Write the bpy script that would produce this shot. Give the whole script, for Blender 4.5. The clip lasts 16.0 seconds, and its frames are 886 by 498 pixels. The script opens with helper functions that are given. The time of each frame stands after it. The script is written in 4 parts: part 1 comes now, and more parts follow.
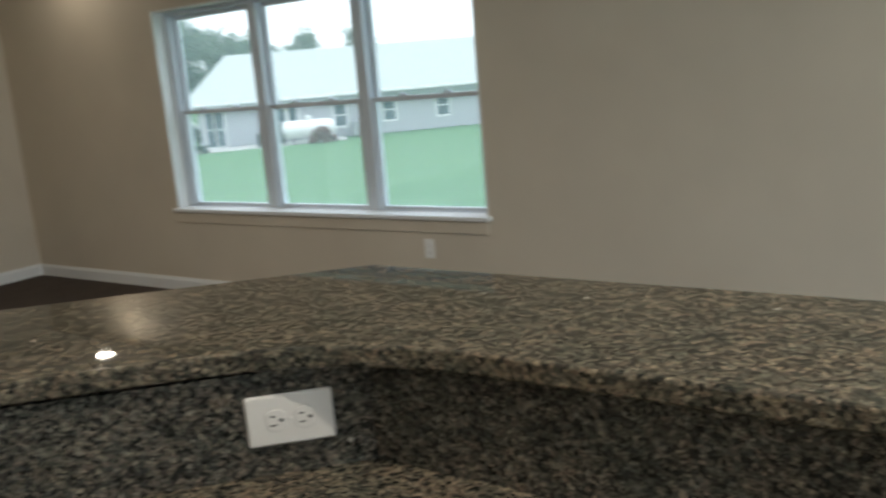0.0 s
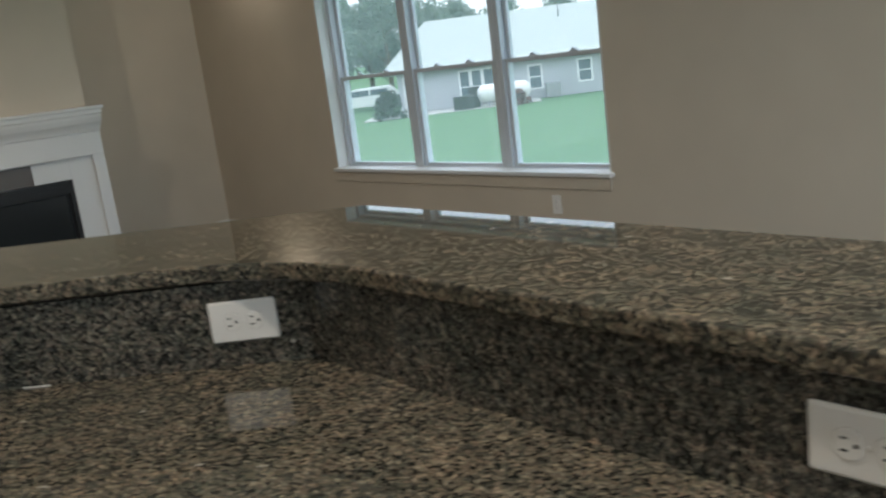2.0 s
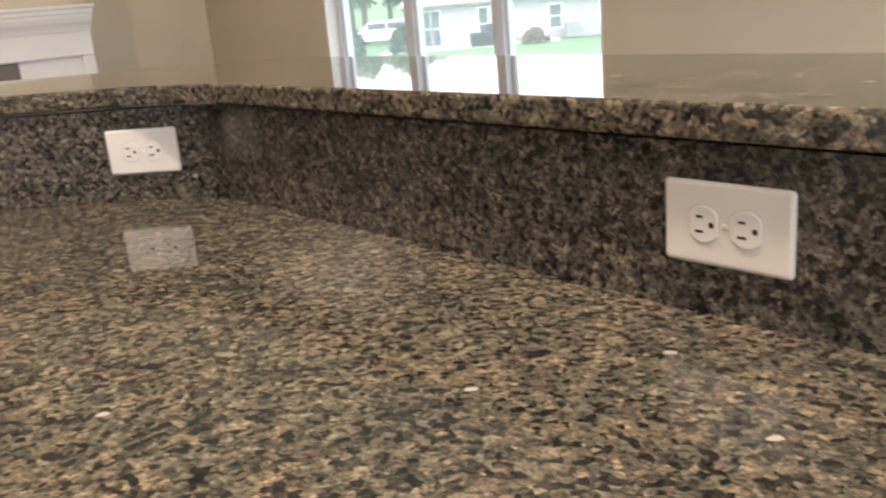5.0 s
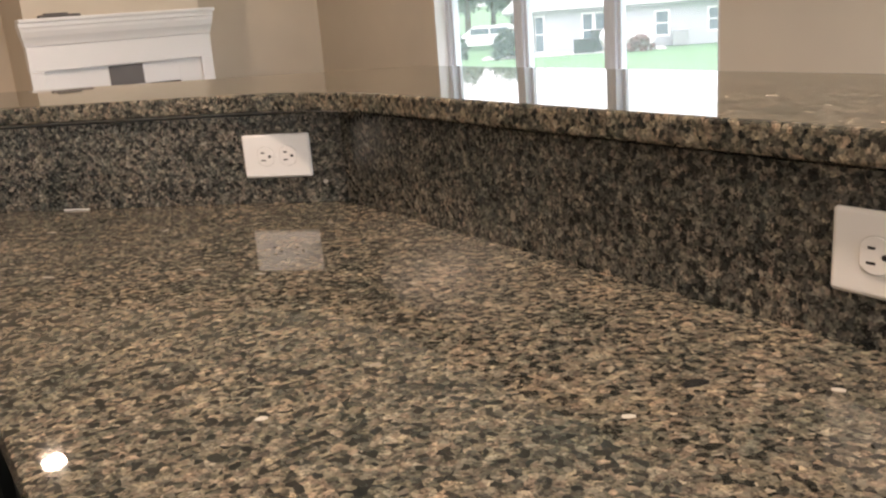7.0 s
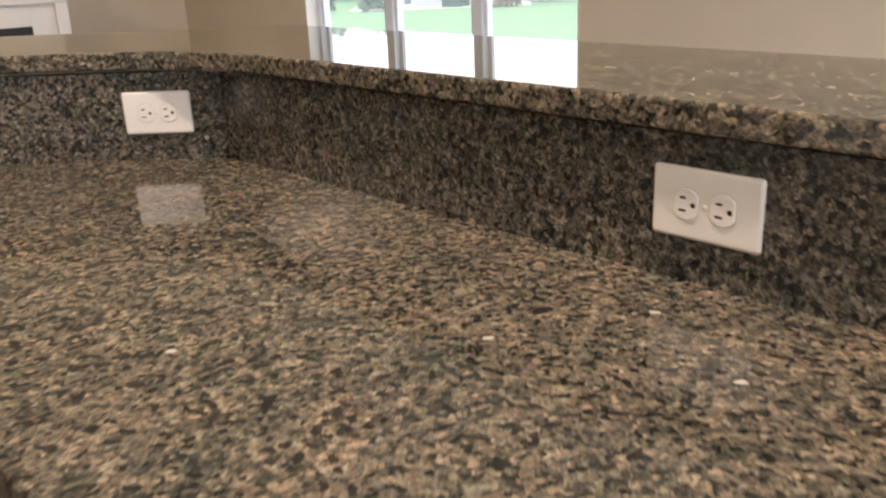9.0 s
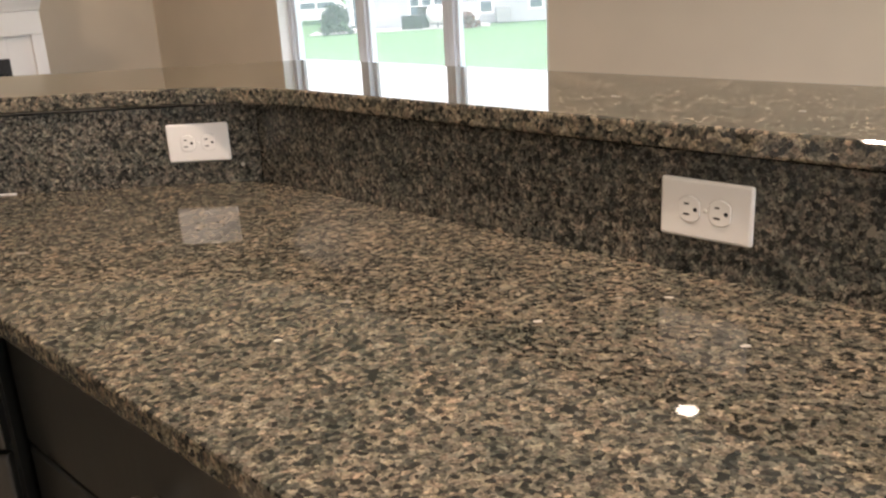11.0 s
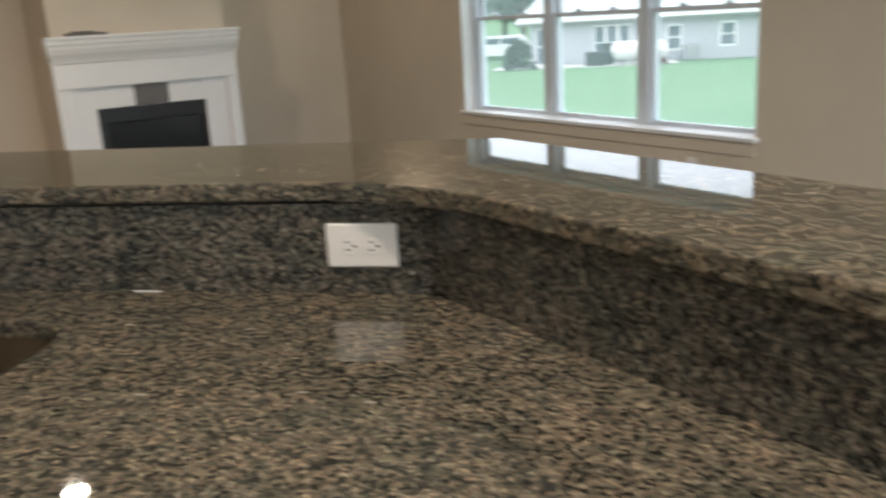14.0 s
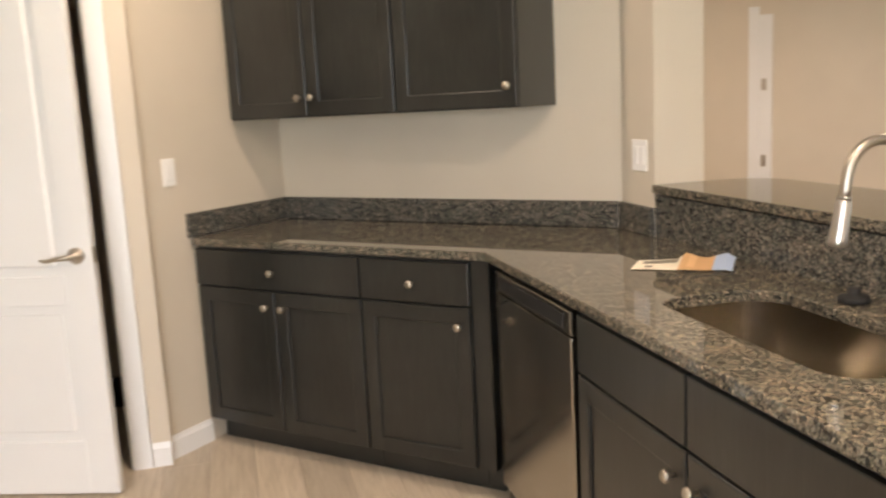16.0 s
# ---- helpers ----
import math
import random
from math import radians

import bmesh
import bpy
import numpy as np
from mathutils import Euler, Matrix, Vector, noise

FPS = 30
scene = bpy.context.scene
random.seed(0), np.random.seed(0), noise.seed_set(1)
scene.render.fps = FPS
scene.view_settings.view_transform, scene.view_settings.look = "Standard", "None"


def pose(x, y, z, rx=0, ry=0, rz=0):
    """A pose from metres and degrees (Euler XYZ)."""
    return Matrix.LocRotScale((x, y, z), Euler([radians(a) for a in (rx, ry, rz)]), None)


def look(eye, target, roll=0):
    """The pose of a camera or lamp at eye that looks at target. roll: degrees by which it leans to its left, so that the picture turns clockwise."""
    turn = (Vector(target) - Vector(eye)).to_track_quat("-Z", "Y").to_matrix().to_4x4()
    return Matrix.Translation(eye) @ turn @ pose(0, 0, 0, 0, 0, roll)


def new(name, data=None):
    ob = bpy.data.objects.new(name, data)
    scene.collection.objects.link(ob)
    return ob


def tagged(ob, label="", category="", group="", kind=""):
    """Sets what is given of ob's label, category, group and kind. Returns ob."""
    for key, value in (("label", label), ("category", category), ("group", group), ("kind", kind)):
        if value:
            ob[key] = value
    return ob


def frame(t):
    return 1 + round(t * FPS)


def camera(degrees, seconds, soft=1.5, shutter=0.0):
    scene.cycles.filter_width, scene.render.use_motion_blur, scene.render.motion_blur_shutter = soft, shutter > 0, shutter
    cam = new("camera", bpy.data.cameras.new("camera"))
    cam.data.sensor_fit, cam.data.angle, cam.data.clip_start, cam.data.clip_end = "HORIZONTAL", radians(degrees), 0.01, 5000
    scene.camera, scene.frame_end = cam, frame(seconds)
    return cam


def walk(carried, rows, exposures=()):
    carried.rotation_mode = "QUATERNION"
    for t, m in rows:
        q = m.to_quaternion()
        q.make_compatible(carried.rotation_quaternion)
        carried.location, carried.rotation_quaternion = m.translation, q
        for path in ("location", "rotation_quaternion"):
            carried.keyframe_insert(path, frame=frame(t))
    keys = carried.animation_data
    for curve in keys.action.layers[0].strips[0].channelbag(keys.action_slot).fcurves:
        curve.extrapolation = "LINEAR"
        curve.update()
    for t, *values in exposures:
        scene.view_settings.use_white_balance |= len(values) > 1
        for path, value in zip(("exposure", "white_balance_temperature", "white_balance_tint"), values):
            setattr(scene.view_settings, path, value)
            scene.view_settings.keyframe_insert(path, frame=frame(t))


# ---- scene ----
cam = camera(54.3, 16.0, soft=2.3, shutter=0.4)
PATH = [
    (0.0, (-0.057, -1.14, 1.439), (0.279, 0.79, 1.039), -4.9),
    (0.5, (-0.047, -1.217, 1.412), (-0.107, 0.755, 1.084), -5.7),
    (1.0, (0.065, -1.347, 1.397), (-0.148, 0.602, 1.003), -6.1),
    (1.5, (0.206, -1.413, 1.406), (0.027, 0.528, 0.958), -8.1),
    (2.0, (0.362, -1.406, 1.395), (0.228, 0.542, 0.959), -7.3),
    (2.5, (0.501, -1.388, 1.348), (0.438, 0.56, 0.9), -4.3),
    (3.0, (0.542, -1.391, 1.269), (0.52, 0.56, 0.829), -3.5),
    (3.5, (0.537, -1.386, 1.195), (0.542, 0.552, 0.701), -2.7),
    (4.0, (0.535, -1.373, 1.186), (0.535, 0.546, 0.622), -2.8),
    (4.5, (0.531, -1.364, 1.183), (0.484, 0.549, 0.601), -3.6),
    (5.0, (0.506, -1.359, 1.199), (0.333, 0.552, 0.635), -5.0),
    (5.2, (0.497, -1.361, 1.202), (0.261, 0.545, 0.645), -4.9),
    (7.5, (0.454, -1.356, 1.221), (0.067, 0.532, 0.685), -4.4),
    (8.0, (0.458, -1.346, 1.231), (0.206, 0.553, 0.657), -4.5),
    (8.5, (0.467, -1.369, 1.233), (0.317, 0.521, 0.596), -3.1),
    (9.0, (0.461, -1.468, 1.241), (0.371, 0.42, 0.587), -2.4),
    (9.2, (0.44, -1.528, 1.233), (0.365, 0.358, 0.57), -2.5),
    (11.3, (0.369, -1.639, 1.286), (0.366, 0.274, 0.702), -3.2),
    (11.5, (0.395, -1.582, 1.278), (0.39, 0.342, 0.732), -3.0),
    (12.0, (0.436, -1.453, 1.337), (0.462, 0.47, 0.788), -3.0),
    (12.5, (0.448, -1.369, 1.354), (0.464, 0.557, 0.818), -1.0),
    (13.0, (0.445, -1.353, 1.358), (0.41, 0.576, 0.831), -1.1),
    (13.5, (0.401, -1.331, 1.347), (0.303, 0.589, 0.794), -2.5),
    (14.0, (0.310, -1.286, 1.342), (-0.086, 0.604, 0.822), -3.3),
    (14.2, (0.295, -1.263, 1.352), (-0.324, 0.576, 0.866), -3.7),
    (14.5, (0.308, -1.246, 1.367), (-0.761, 0.387, 0.932), -2.7),
    (14.8, (0.333, -1.287, 1.389), (-1.044, 0.101, 0.966), -2.2),
    (15.0, (0.375, -1.327, 1.394), (-1.192, -0.153, 0.987), -2.8),
    (15.2, (0.417, -1.376, 1.411), (-1.278, -0.387, 1.022), -2.9),
    (15.5, (0.532, -1.515, 1.446), (-1.269, -0.732, 1.074), -3.15),
    (16.0, (0.711, -1.478, 1.420), (-1.203, -1.003, 1.090), -2.97),
]
walk(cam, [(t, look(eye, aim, roll)) for t, eye, aim, roll in PATH],
     exposures=[(0.0, 0.62, 6120, 6), (0.6, 0.25, 5760, 4), (1.5, 0.36, 5820, 5), (2.4, 0.56, 6130, 8), (3.0, 0.68, 6330, 10), (3.5, 0.95, 6480, 12),
                (4.5, 1.53, 6850, 19), (9.2, 1.45, 7020, 22), (11.5, 1.47, 6920, 19), (12.0, 1.14, 6620, 14), (12.5, 1.10, 6500, 12), (13.6, 1.06, 6470, 12), (14.0, 1.02, 6450, 12),
                (14.5, 1.08, 6950, 14), (15.0, 1.62, 7250, 18), (15.5, 1.88, 7220, 18), (16.0, 1.94, 7150, 19)])

# ---- world, lamps ----
world = bpy.data.worlds.new("overcast_sky")
scene.world = world
world.use_nodes = True
wn = world.node_tree.nodes
sky = wn.new("ShaderNodeTexSky")
sky.sky_type, sky.sun_disc = "NISHITA", False
sky.sun_elevation, sky.sun_rotation = radians(48), radians(150)
sky.dust_density, sky.air_density, sky.ozone_density = 2.0, 1.0, 1.0
wn["Background"].inputs["Strength"].default_value = 0.138
cloud = wn.new("ShaderNodeMix")
cloud.data_type = "RGBA"
cloud.inputs[0].default_value = 0.6
cloud.inputs[7].default_value = (12.0, 12.6, 13.4, 1)
world.node_tree.links.new(sky.outputs["Color"], cloud.inputs[6])
world.node_tree.links.new(cloud.outputs[2], wn["Background"].inputs["Color"])
sun = new("sun", bpy.data.lights.new("sun", "SUN"))
sun.data.energy, sun.data.angle, sun.data.color = 1.3, radians(20), (1, 0.98, 0.95)
sun.matrix_world = look((0, 0, 30), (8, -12, 0))

CEIL = 2.74


def daylight(name, m, w, h, power):
    """Sky-coloured fill light, as if through an unseen opening."""
    lamp = new(name, bpy.data.lights.new(name, "AREA"))
    lamp.data.shape, lamp.data.size, lamp.data.size_y = "RECTANGLE", w, h
    lamp.data.energy, lamp.data.color = power, (0.68, 0.85, 1.0)
    lamp.matrix_world = m


R2 = 2 ** 0.5
F_A = Matrix.Identity(4)                  # sink run: x along, y out to the living room
F_B = pose(0, 0, 0, 0, 0, -45)            # outlet run and window wall
F_C = pose(0, 0, 0, 0, 0, 45)             # wall cabinet run
# added fill from an assumed opening out of view, lights both rooms from the east
daylight("east_daylight_fill", F_B @ pose(4.38, 0.6, 1.05, 90, 0, 90), 3.5, 2.0, 43)


# ---- materials ----
def mat(name, base=(0.8, 0.8, 0.8), rough=0.5, metal=0.0):
    m = bpy.data.materials.new(name)
    m.use_nodes = True
    b = m.node_tree.nodes["Principled BSDF"]
    b.inputs["Base Color"].default_value = (*base, 1)
    b.inputs["Roughness"].default_value = rough
    b.inputs["Metallic"].default_value = metal
    return m, m.node_tree, b


def node(nt, kind, **inputs):
    n = nt.nodes.new("ShaderNode" + kind)
    for k, v in inputs.items():
        key = int(k[1:]) if k[0] == "_" and k[1:].isdigit() else k.replace("_", " ")
        n.inputs[key].default_value = v
    return n


def ramp(nt, fac, stops, constant=False):
    r = nt.nodes.new("ShaderNodeValToRGB")
    r.color_ramp.interpolation = "CONSTANT" if constant else "LINEAR"
    while len(r.color_ramp.elements) < len(stops):
        r.color_ramp.elements.new(0.5)
    for e, (p, c) in zip(r.color_ramp.elements, stops):
        e.position, e.color = p, (*c, 1)
    nt.links.new(fac, r.inputs["Fac"])
    return r.outputs["Color"]


def mixed(nt, fac, a, b, blend="MIX"):
    m = nt.nodes.new("ShaderNodeMix")
    m.data_type, m.blend_type = "RGBA", blend
    for sock, val in ((m.inputs[0], fac), (m.inputs[6], a), (m.inputs[7], b)):
        if isinstance(val, (int, float)):
            sock.default_value = val
        elif isinstance(val, tuple):
            sock.default_value = (*val, 1)
        else:
            nt.links.new(val, sock)
    return m.outputs[2]


def spot(nt, scale=1.0, stretch=(1, 1, 1), local=False):
    if local:
        src = nt.nodes.new("ShaderNodeTexCoord").outputs["Object"]
    else:
        src = nt.nodes.new("ShaderNodeNewGeometry").outputs["Position"]
    mp = nt.nodes.new("ShaderNodeMapping")
    mp.inputs["Scale"].default_value = [scale * s for s in stretch]
    nt.links.new(src, mp.inputs["Vector"])
    return mp.outputs["Vector"]


def noisy(nt, vec, scale, detail=3.0, rough=0.55, distortion=0.0):
    n = node(nt, "TexNoise", Scale=scale, Detail=detail, Roughness=rough, Distortion=distortion)
    nt.links.new(vec, n.inputs["Vector"])
    return n.outputs["Fac"]


def bump(nt, b, height, strength, dist=0.002):
    bp = node(nt, "Bump", Strength=strength, Distance=dist)
    nt.links.new(height, bp.inputs["Height"])
    nt.links.new(bp.outputs["Normal"], b.inputs["Normal"])


def painted(name, base, rough=0.55, grain=260, strength=0.12, vary=0.05):
    m, nt, b = mat(name, base, rough)
    v = spot(nt)
    big = noisy(nt, v, 1.3, 3)
    dark = tuple(c * (1 - vary) for c in base)
    light = tuple(min(1, c * (1 + vary)) for c in base)
    nt.links.new(ramp(nt, big, [(0.3, dark), (0.7, light)]), b.inputs["Base Color"])
    bump(nt, b, noisy(nt, v, grain, 2), strength, 0.001)
    return m


def granite(name, rough, tint, contrast):
    """Interlocking dark, olive and tan grains with rusty and pale crystals."""
    m, nt, b = mat(name, (0.1, 0.09, 0.07), rough)
    v = spot(nt)
    warp = node(nt, "TexNoise", Scale=170.0, Detail=3.0)
    nt.links.new(v, warp.inputs["Vector"])
    add = nt.nodes.new("ShaderNodeVectorMath")
    add.operation = "MULTIPLY_ADD"
    add.inputs[1].default_value = (0.0055, 0.0055, 0.0055)
    nt.links.new(warp.outputs["Color"], add.inputs[0])
    nt.links.new(v, add.inputs[2])

    def cells(scale):
        vo = node(nt, "TexVoronoi", Scale=scale, Randomness=1.0)
        nt.links.new(add.outputs[0], vo.inputs["Vector"])
        sep = nt.nodes.new("ShaderNodeSeparateColor")
        nt.links.new(vo.outputs["Color"], sep.inputs[0])
        return vo.outputs["Distance"], sep.outputs
    _, blob = cells(160.0)
    _, grain = cells(390.0)
    flake = ramp(nt, blob[0], [(0.0, (0.026, 0.028, 0.028)), (0.18, (0.070, 0.071, 0.067)), (0.40, (0.120, 0.115, 0.104)),
                               (0.66, (0.168, 0.156, 0.137)), (0.90, (0.240, 0.220, 0.192))], True)
    hue = ramp(nt, blob[1], [(0.0, (0.95, 1.00, 1.00)), (0.30, (0.99, 1.01, 0.95)), (0.60, (1.03, 1.0, 0.97)), (0.86, (1.07, 0.985, 0.95))], True)
    both = mixed(nt, 1.0, flake, hue, "MULTIPLY")
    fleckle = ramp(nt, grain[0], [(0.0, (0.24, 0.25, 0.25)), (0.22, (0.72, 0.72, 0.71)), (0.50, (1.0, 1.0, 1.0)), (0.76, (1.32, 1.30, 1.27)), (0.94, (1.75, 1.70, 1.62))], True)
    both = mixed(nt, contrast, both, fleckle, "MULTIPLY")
    blot = noisy(nt, v, 42, 5, 0.7, 0.6)
    patch = ramp(nt, blot, [(0.36, (0.50, 0.52, 0.53)), (0.48, (0.98, 0.98, 0.97)), (0.66, (1.25, 1.20, 1.12))])
    both = mixed(nt, 0.8, both, patch, "MULTIPLY")
    cloud = noisy(nt, v, 13, 5, 0.65, 0.6)
    tone = ramp(nt, cloud, [(0.33, (0.70, 0.77, 0.75)), (0.50, (1.0, 0.99, 0.95)), (0.7, (1.24, 1.14, 1.04))])
    both = mixed(nt, 0.9, both, tone, "MULTIPLY")
    # tint puts light into the counter's colour and cool shade into the splash's
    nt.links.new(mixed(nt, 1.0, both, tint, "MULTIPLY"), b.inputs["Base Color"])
    b.inputs["Specular IOR Level"].default_value = 0.5
    return m


def stained_wood():
    m, nt, b = mat("dark_stained_wood", (0.02, 0.018, 0.016), 0.33)
    v = spot(nt, 1.0, (9, 9, 0.7), True)
    g = noisy(nt, v, 14, 5, 0.65, 0.3)
    big = noisy(nt, spot(nt), 4.5, 4)
    col = ramp(nt, g, [(0.25, (0.0096, 0.0102, 0.0094)), (0.55, (0.0165, 0.0174, 0.0158)), (0.8, (0.027, 0.028, 0.025))])
    nt.links.new(mixed(nt, 0.8, col, ramp(nt, big, [(0.3, (0.6, 0.6, 0.6)), (0.7, (1.4, 1.37, 1.33))]), "MULTIPLY"), b.inputs["Base Color"])
    bump(nt, b, g, 0.08, 0.0008)
    b.inputs["Coat Weight"].default_value, b.inputs["Coat Roughness"].default_value = 0.3, 0.18
    return m


def brushed(name, base, rough, along=(1, 60, 60)):
    m, nt, b = mat(name, base, rough, 1.0)
    g = noisy(nt, spot(nt, 1.0, along, True), 14, 4, 0.7)
    r = nt.nodes.new("ShaderNodeMapRange")
    r.inputs["To Min"].default_value, r.inputs["To Max"].default_value = rough * 0.75, rough * 1.35
    nt.links.new(g, r.inputs["Value"])
    nt.links.new(r.outputs[0], b.inputs["Roughness"])
    bump(nt, b, g, 0.03, 0.0004)
    return m


def planks():
    m, nt, b = mat("oak_vinyl_plank", (0.4, 0.33, 0.25), 0.42)
    info = nt.nodes.new("ShaderNodeObjectInfo")
    v = spot(nt, 1.0, (1.2, 14, 14), True)
    add = nt.nodes.new("ShaderNodeVectorMath")
    add.operation = "MULTIPLY_ADD"
    comb = nt.nodes.new("ShaderNodeCombineXYZ")
    for i in range(3):
        nt.links.new(info.outputs["Random"], comb.inputs[i])
    add.inputs[1].default_value = (40, 40, 40)
    nt.links.new(comb.outputs[0], add.inputs[0])
    nt.links.new(v, add.inputs[2])
    g = noisy(nt, add.outputs[0], 3.5, 6, 0.65, 0.8)
    col = ramp(nt, g, [(0.25, (0.44, 0.37, 0.29)), (0.5, (0.58, 0.50, 0.40)), (0.75, (0.68, 0.60, 0.50))])
    tone = ramp(nt, info.outputs["Random"], [(0, (0.82, 0.81, 0.8)), (1, (1.1, 1.08, 1.06))])
    nt.links.new(mixed(nt, 1.0, col, tone, "MULTIPLY"), b.inputs["Base Color"])
    bump(nt, b, g, 0.1, 0.0008)
    return m


def carpet():
    m, nt, b = mat("dark_brown_carpet", (0.05, 0.035, 0.025), 0.95)
    v = spot(nt)
    g = noisy(nt, v, 260, 3, 0.7)
    big = noisy(nt, v, 5, 3)
    col = ramp(nt, g, [(0.3, (0.030, 0.021, 0.016)), (0.7, (0.085, 0.060, 0.045))])
    nt.links.new(mixed(nt, 0.5, col, ramp(nt, big, [(0.3, (0.75, 0.75, 0.75)), (0.7, (1.2, 1.2, 1.2))]), "MULTIPLY"), b.inputs["Base Color"])
    bump(nt, b, g, 0.6, 0.006)
    return m


def lawn():
    m, nt, b = mat("lawn", (0.1, 0.2, 0.04), 0.9)
    v = spot(nt)
    g = noisy(nt, v, 9, 5, 0.7)
    big = noisy(nt, spot(nt, 1.0, (0.5, 1.6, 1)), 0.8, 5, 0.65, 0.5)
    col = ramp(nt, g, [(0.25, (0.040, 0.098, 0.036)), (0.5, (0.060, 0.156, 0.060)), (0.75, (0.100, 0.208, 0.096))])
    col = mixed(nt, 0.8, col, ramp(nt, big, [(0.3, (0.68, 0.80, 0.66)), (0.5, (1.0, 1.0, 0.95)), (0.7, (1.45, 1.25, 1.2))]), "MULTIPLY")
    clover = noisy(nt, v, 3.2, 4, 0.75)
    nt.links.new(mixed(nt, ramp(nt, clover, [(0.66, (0, 0, 0)), (0.72, (0.5, 0.5, 0.5))]), col, (0.42, 0.46, 0.34)), b.inputs["Base Color"])
    bump(nt, b, g, 0.5, 0.05)
    return m


def leaves():
    m, nt, b = mat("foliage", (0.06, 0.1, 0.04), 0.85)
    g = noisy(nt, spot(nt), 1.1, 4)
    nt.links.new(ramp(nt, g, [(0.3, (0.10, 0.145, 0.115)), (0.55, (0.14, 0.19, 0.145)), (0.75, (0.19, 0.245, 0.18))]), b.inputs["Base Color"])
    return m


def siding():
    m, nt, b = mat("grey_siding", (0.42, 0.43, 0.45), 0.6)
    v = spot(nt)
    w = node(nt, "TexWave", Scale=1.4, Distortion=0.0)
    w.bands_direction, w.wave_profile = "Z", "SAW"
    nt.links.new(v, w.inputs["Vector"])
    nt.links.new(ramp(nt, w.outputs["Fac"], [(0.0, (0.30, 0.31, 0.33)), (0.12, (0.42, 0.43, 0.46)), (1.0, (0.46, 0.47, 0.50))]), b.inputs["Base Color"])
    bump(nt, b, w.outputs["Fac"], 0.4, 0.02)
    return m


def shingle():
    m, nt, b = mat("pale_shingle", (0.5, 0.49, 0.47), 0.85)
    g = noisy(nt, spot(nt), 4, 5, 0.7)
    nt.links.new(ramp(nt, g, [(0.3, (0.34, 0.38, 0.365)), (0.7, (0.45, 0.48, 0.46))]), b.inputs["Base Color"])
    bump(nt, b, g, 0.3, 0.02)
    return m


def glass():
    m, nt, b = mat("window_glass", (1, 1, 1), 0.0)
    out = nt.nodes["Material Output"]
    clear = nt.nodes.new("ShaderNodeBsdfTransparent")
    gloss = node(nt, "BsdfGlossy", Roughness=0.0)
    lw = node(nt, "LayerWeight", Blend=0.5)
    pw = nt.nodes.new("ShaderNodeMath")
    pw.operation = "POWER"
    pw.inputs[1].default_value = 5.0
    nt.links.new(lw.outputs["Facing"], pw.inputs[0])
    fr = nt.nodes.new("ShaderNodeMath")
    fr.operation = "MULTIPLY_ADD"
    fr.inputs[1].default_value, fr.inputs[2].default_value = 0.9, 0.03
    nt.links.new(pw.outputs[0], fr.inputs[0])
    mx = nt.nodes.new("ShaderNodeMixShader")
    nt.links.new(fr.outputs[0], mx.inputs[0])
    nt.links.new(clear.outputs[0], mx.inputs[1])
    nt.links.new(gloss.outputs[0], mx.inputs[2])
    # pale translucent share imitates the bright window's veiling glare
    veil = node(nt, "BsdfTranslucent", Color=(0.80, 1.0, 0.99, 1))
    veiled = nt.nodes.new("ShaderNodeMixShader")
    veiled.inputs[0].default_value = 0.09
    nt.links.new(mx.outputs[0], veiled.inputs[1])
    nt.links.new(veil.outputs[0], veiled.inputs[2])
    nt.links.new(veiled.outputs[0], out.inputs["Surface"])
    return m


def glowing(name, color, strength):
    m, nt, b = mat(name, color, 0.5)
    b.inputs["Emission Color"].default_value = (*color, 1)
    b.inputs["Emission Strength"].default_value = strength
    return m


WALL = painted("beige_wall_paint", (0.635, 0.560, 0.455), 0.6)
CEILING = painted("ceiling_paint", (0.78, 0.76, 0.72), 0.8)
TRIM = painted("white_trim_paint", (0.80, 0.80, 0.79), 0.35, 90, 0.04, 0.02)
VINYL = painted("white_vinyl", (0.66, 0.71, 0.77), 0.35, 90, 0.03, 0.02)
PLASTIC = painted("white_plastic", (0.88, 0.86, 0.83), 0.28, 60, 0.02, 0.01)
# one stone twice: lit copy for the tops, darker shaded copy for the splashes
GRANITE, SPLASH_SHADED = granite("granite", 0.02, (1.17, 1.09, 1.02), 0.72), granite("shaded_granite_splash", 0.24, (0.96, 0.955, 0.99), 0.95)
WOOD, PLANK, CARPET = stained_wood(), planks(), carpet()
STEEL = brushed("brushed_steel", (0.44, 0.42, 0.385), 0.28)
NICKEL = brushed("satin_nickel", (0.48, 0.435, 0.37), 0.36)
CHROME = brushed("bright_steel", (0.60, 0.57, 0.53), 0.32)
APPLIANCE = brushed("appliance_steel", (0.46, 0.435, 0.40), 0.12)
SINKSTEEL = brushed("sink_steel", (0.50, 0.45, 0.385), 0.17, (60, 60, 2))
BLACK = painted("black_enamel", (0.012, 0.012, 0.013), 0.35, 80, 0.04)
FIRESCREEN = painted("smoked_fire_glass", (0.02, 0.024, 0.026), 0.12, 40, 0.02)
SLATE = painted("grey_slate", (0.13, 0.12, 0.115), 0.5, 60, 0.15, 0.25)
DARKSLOT = painted("dark_slot", (0.01, 0.01, 0.01), 0.6)
RUBBER = painted("black_rubber", (0.008, 0.008, 0.008), 0.75, 120, 0.1)
GLASS, LAWN, LEAF, SIDING, SHINGLE = glass(), lawn(), leaves(), siding(), shingle()
LAMPGLOW = glowing("warm_lamp_lens", (1.0, 0.86, 0.68), 8.0)
BARK = painted("bark", (0.09, 0.07, 0.05), 0.9, 30, 0.5, 0.3)


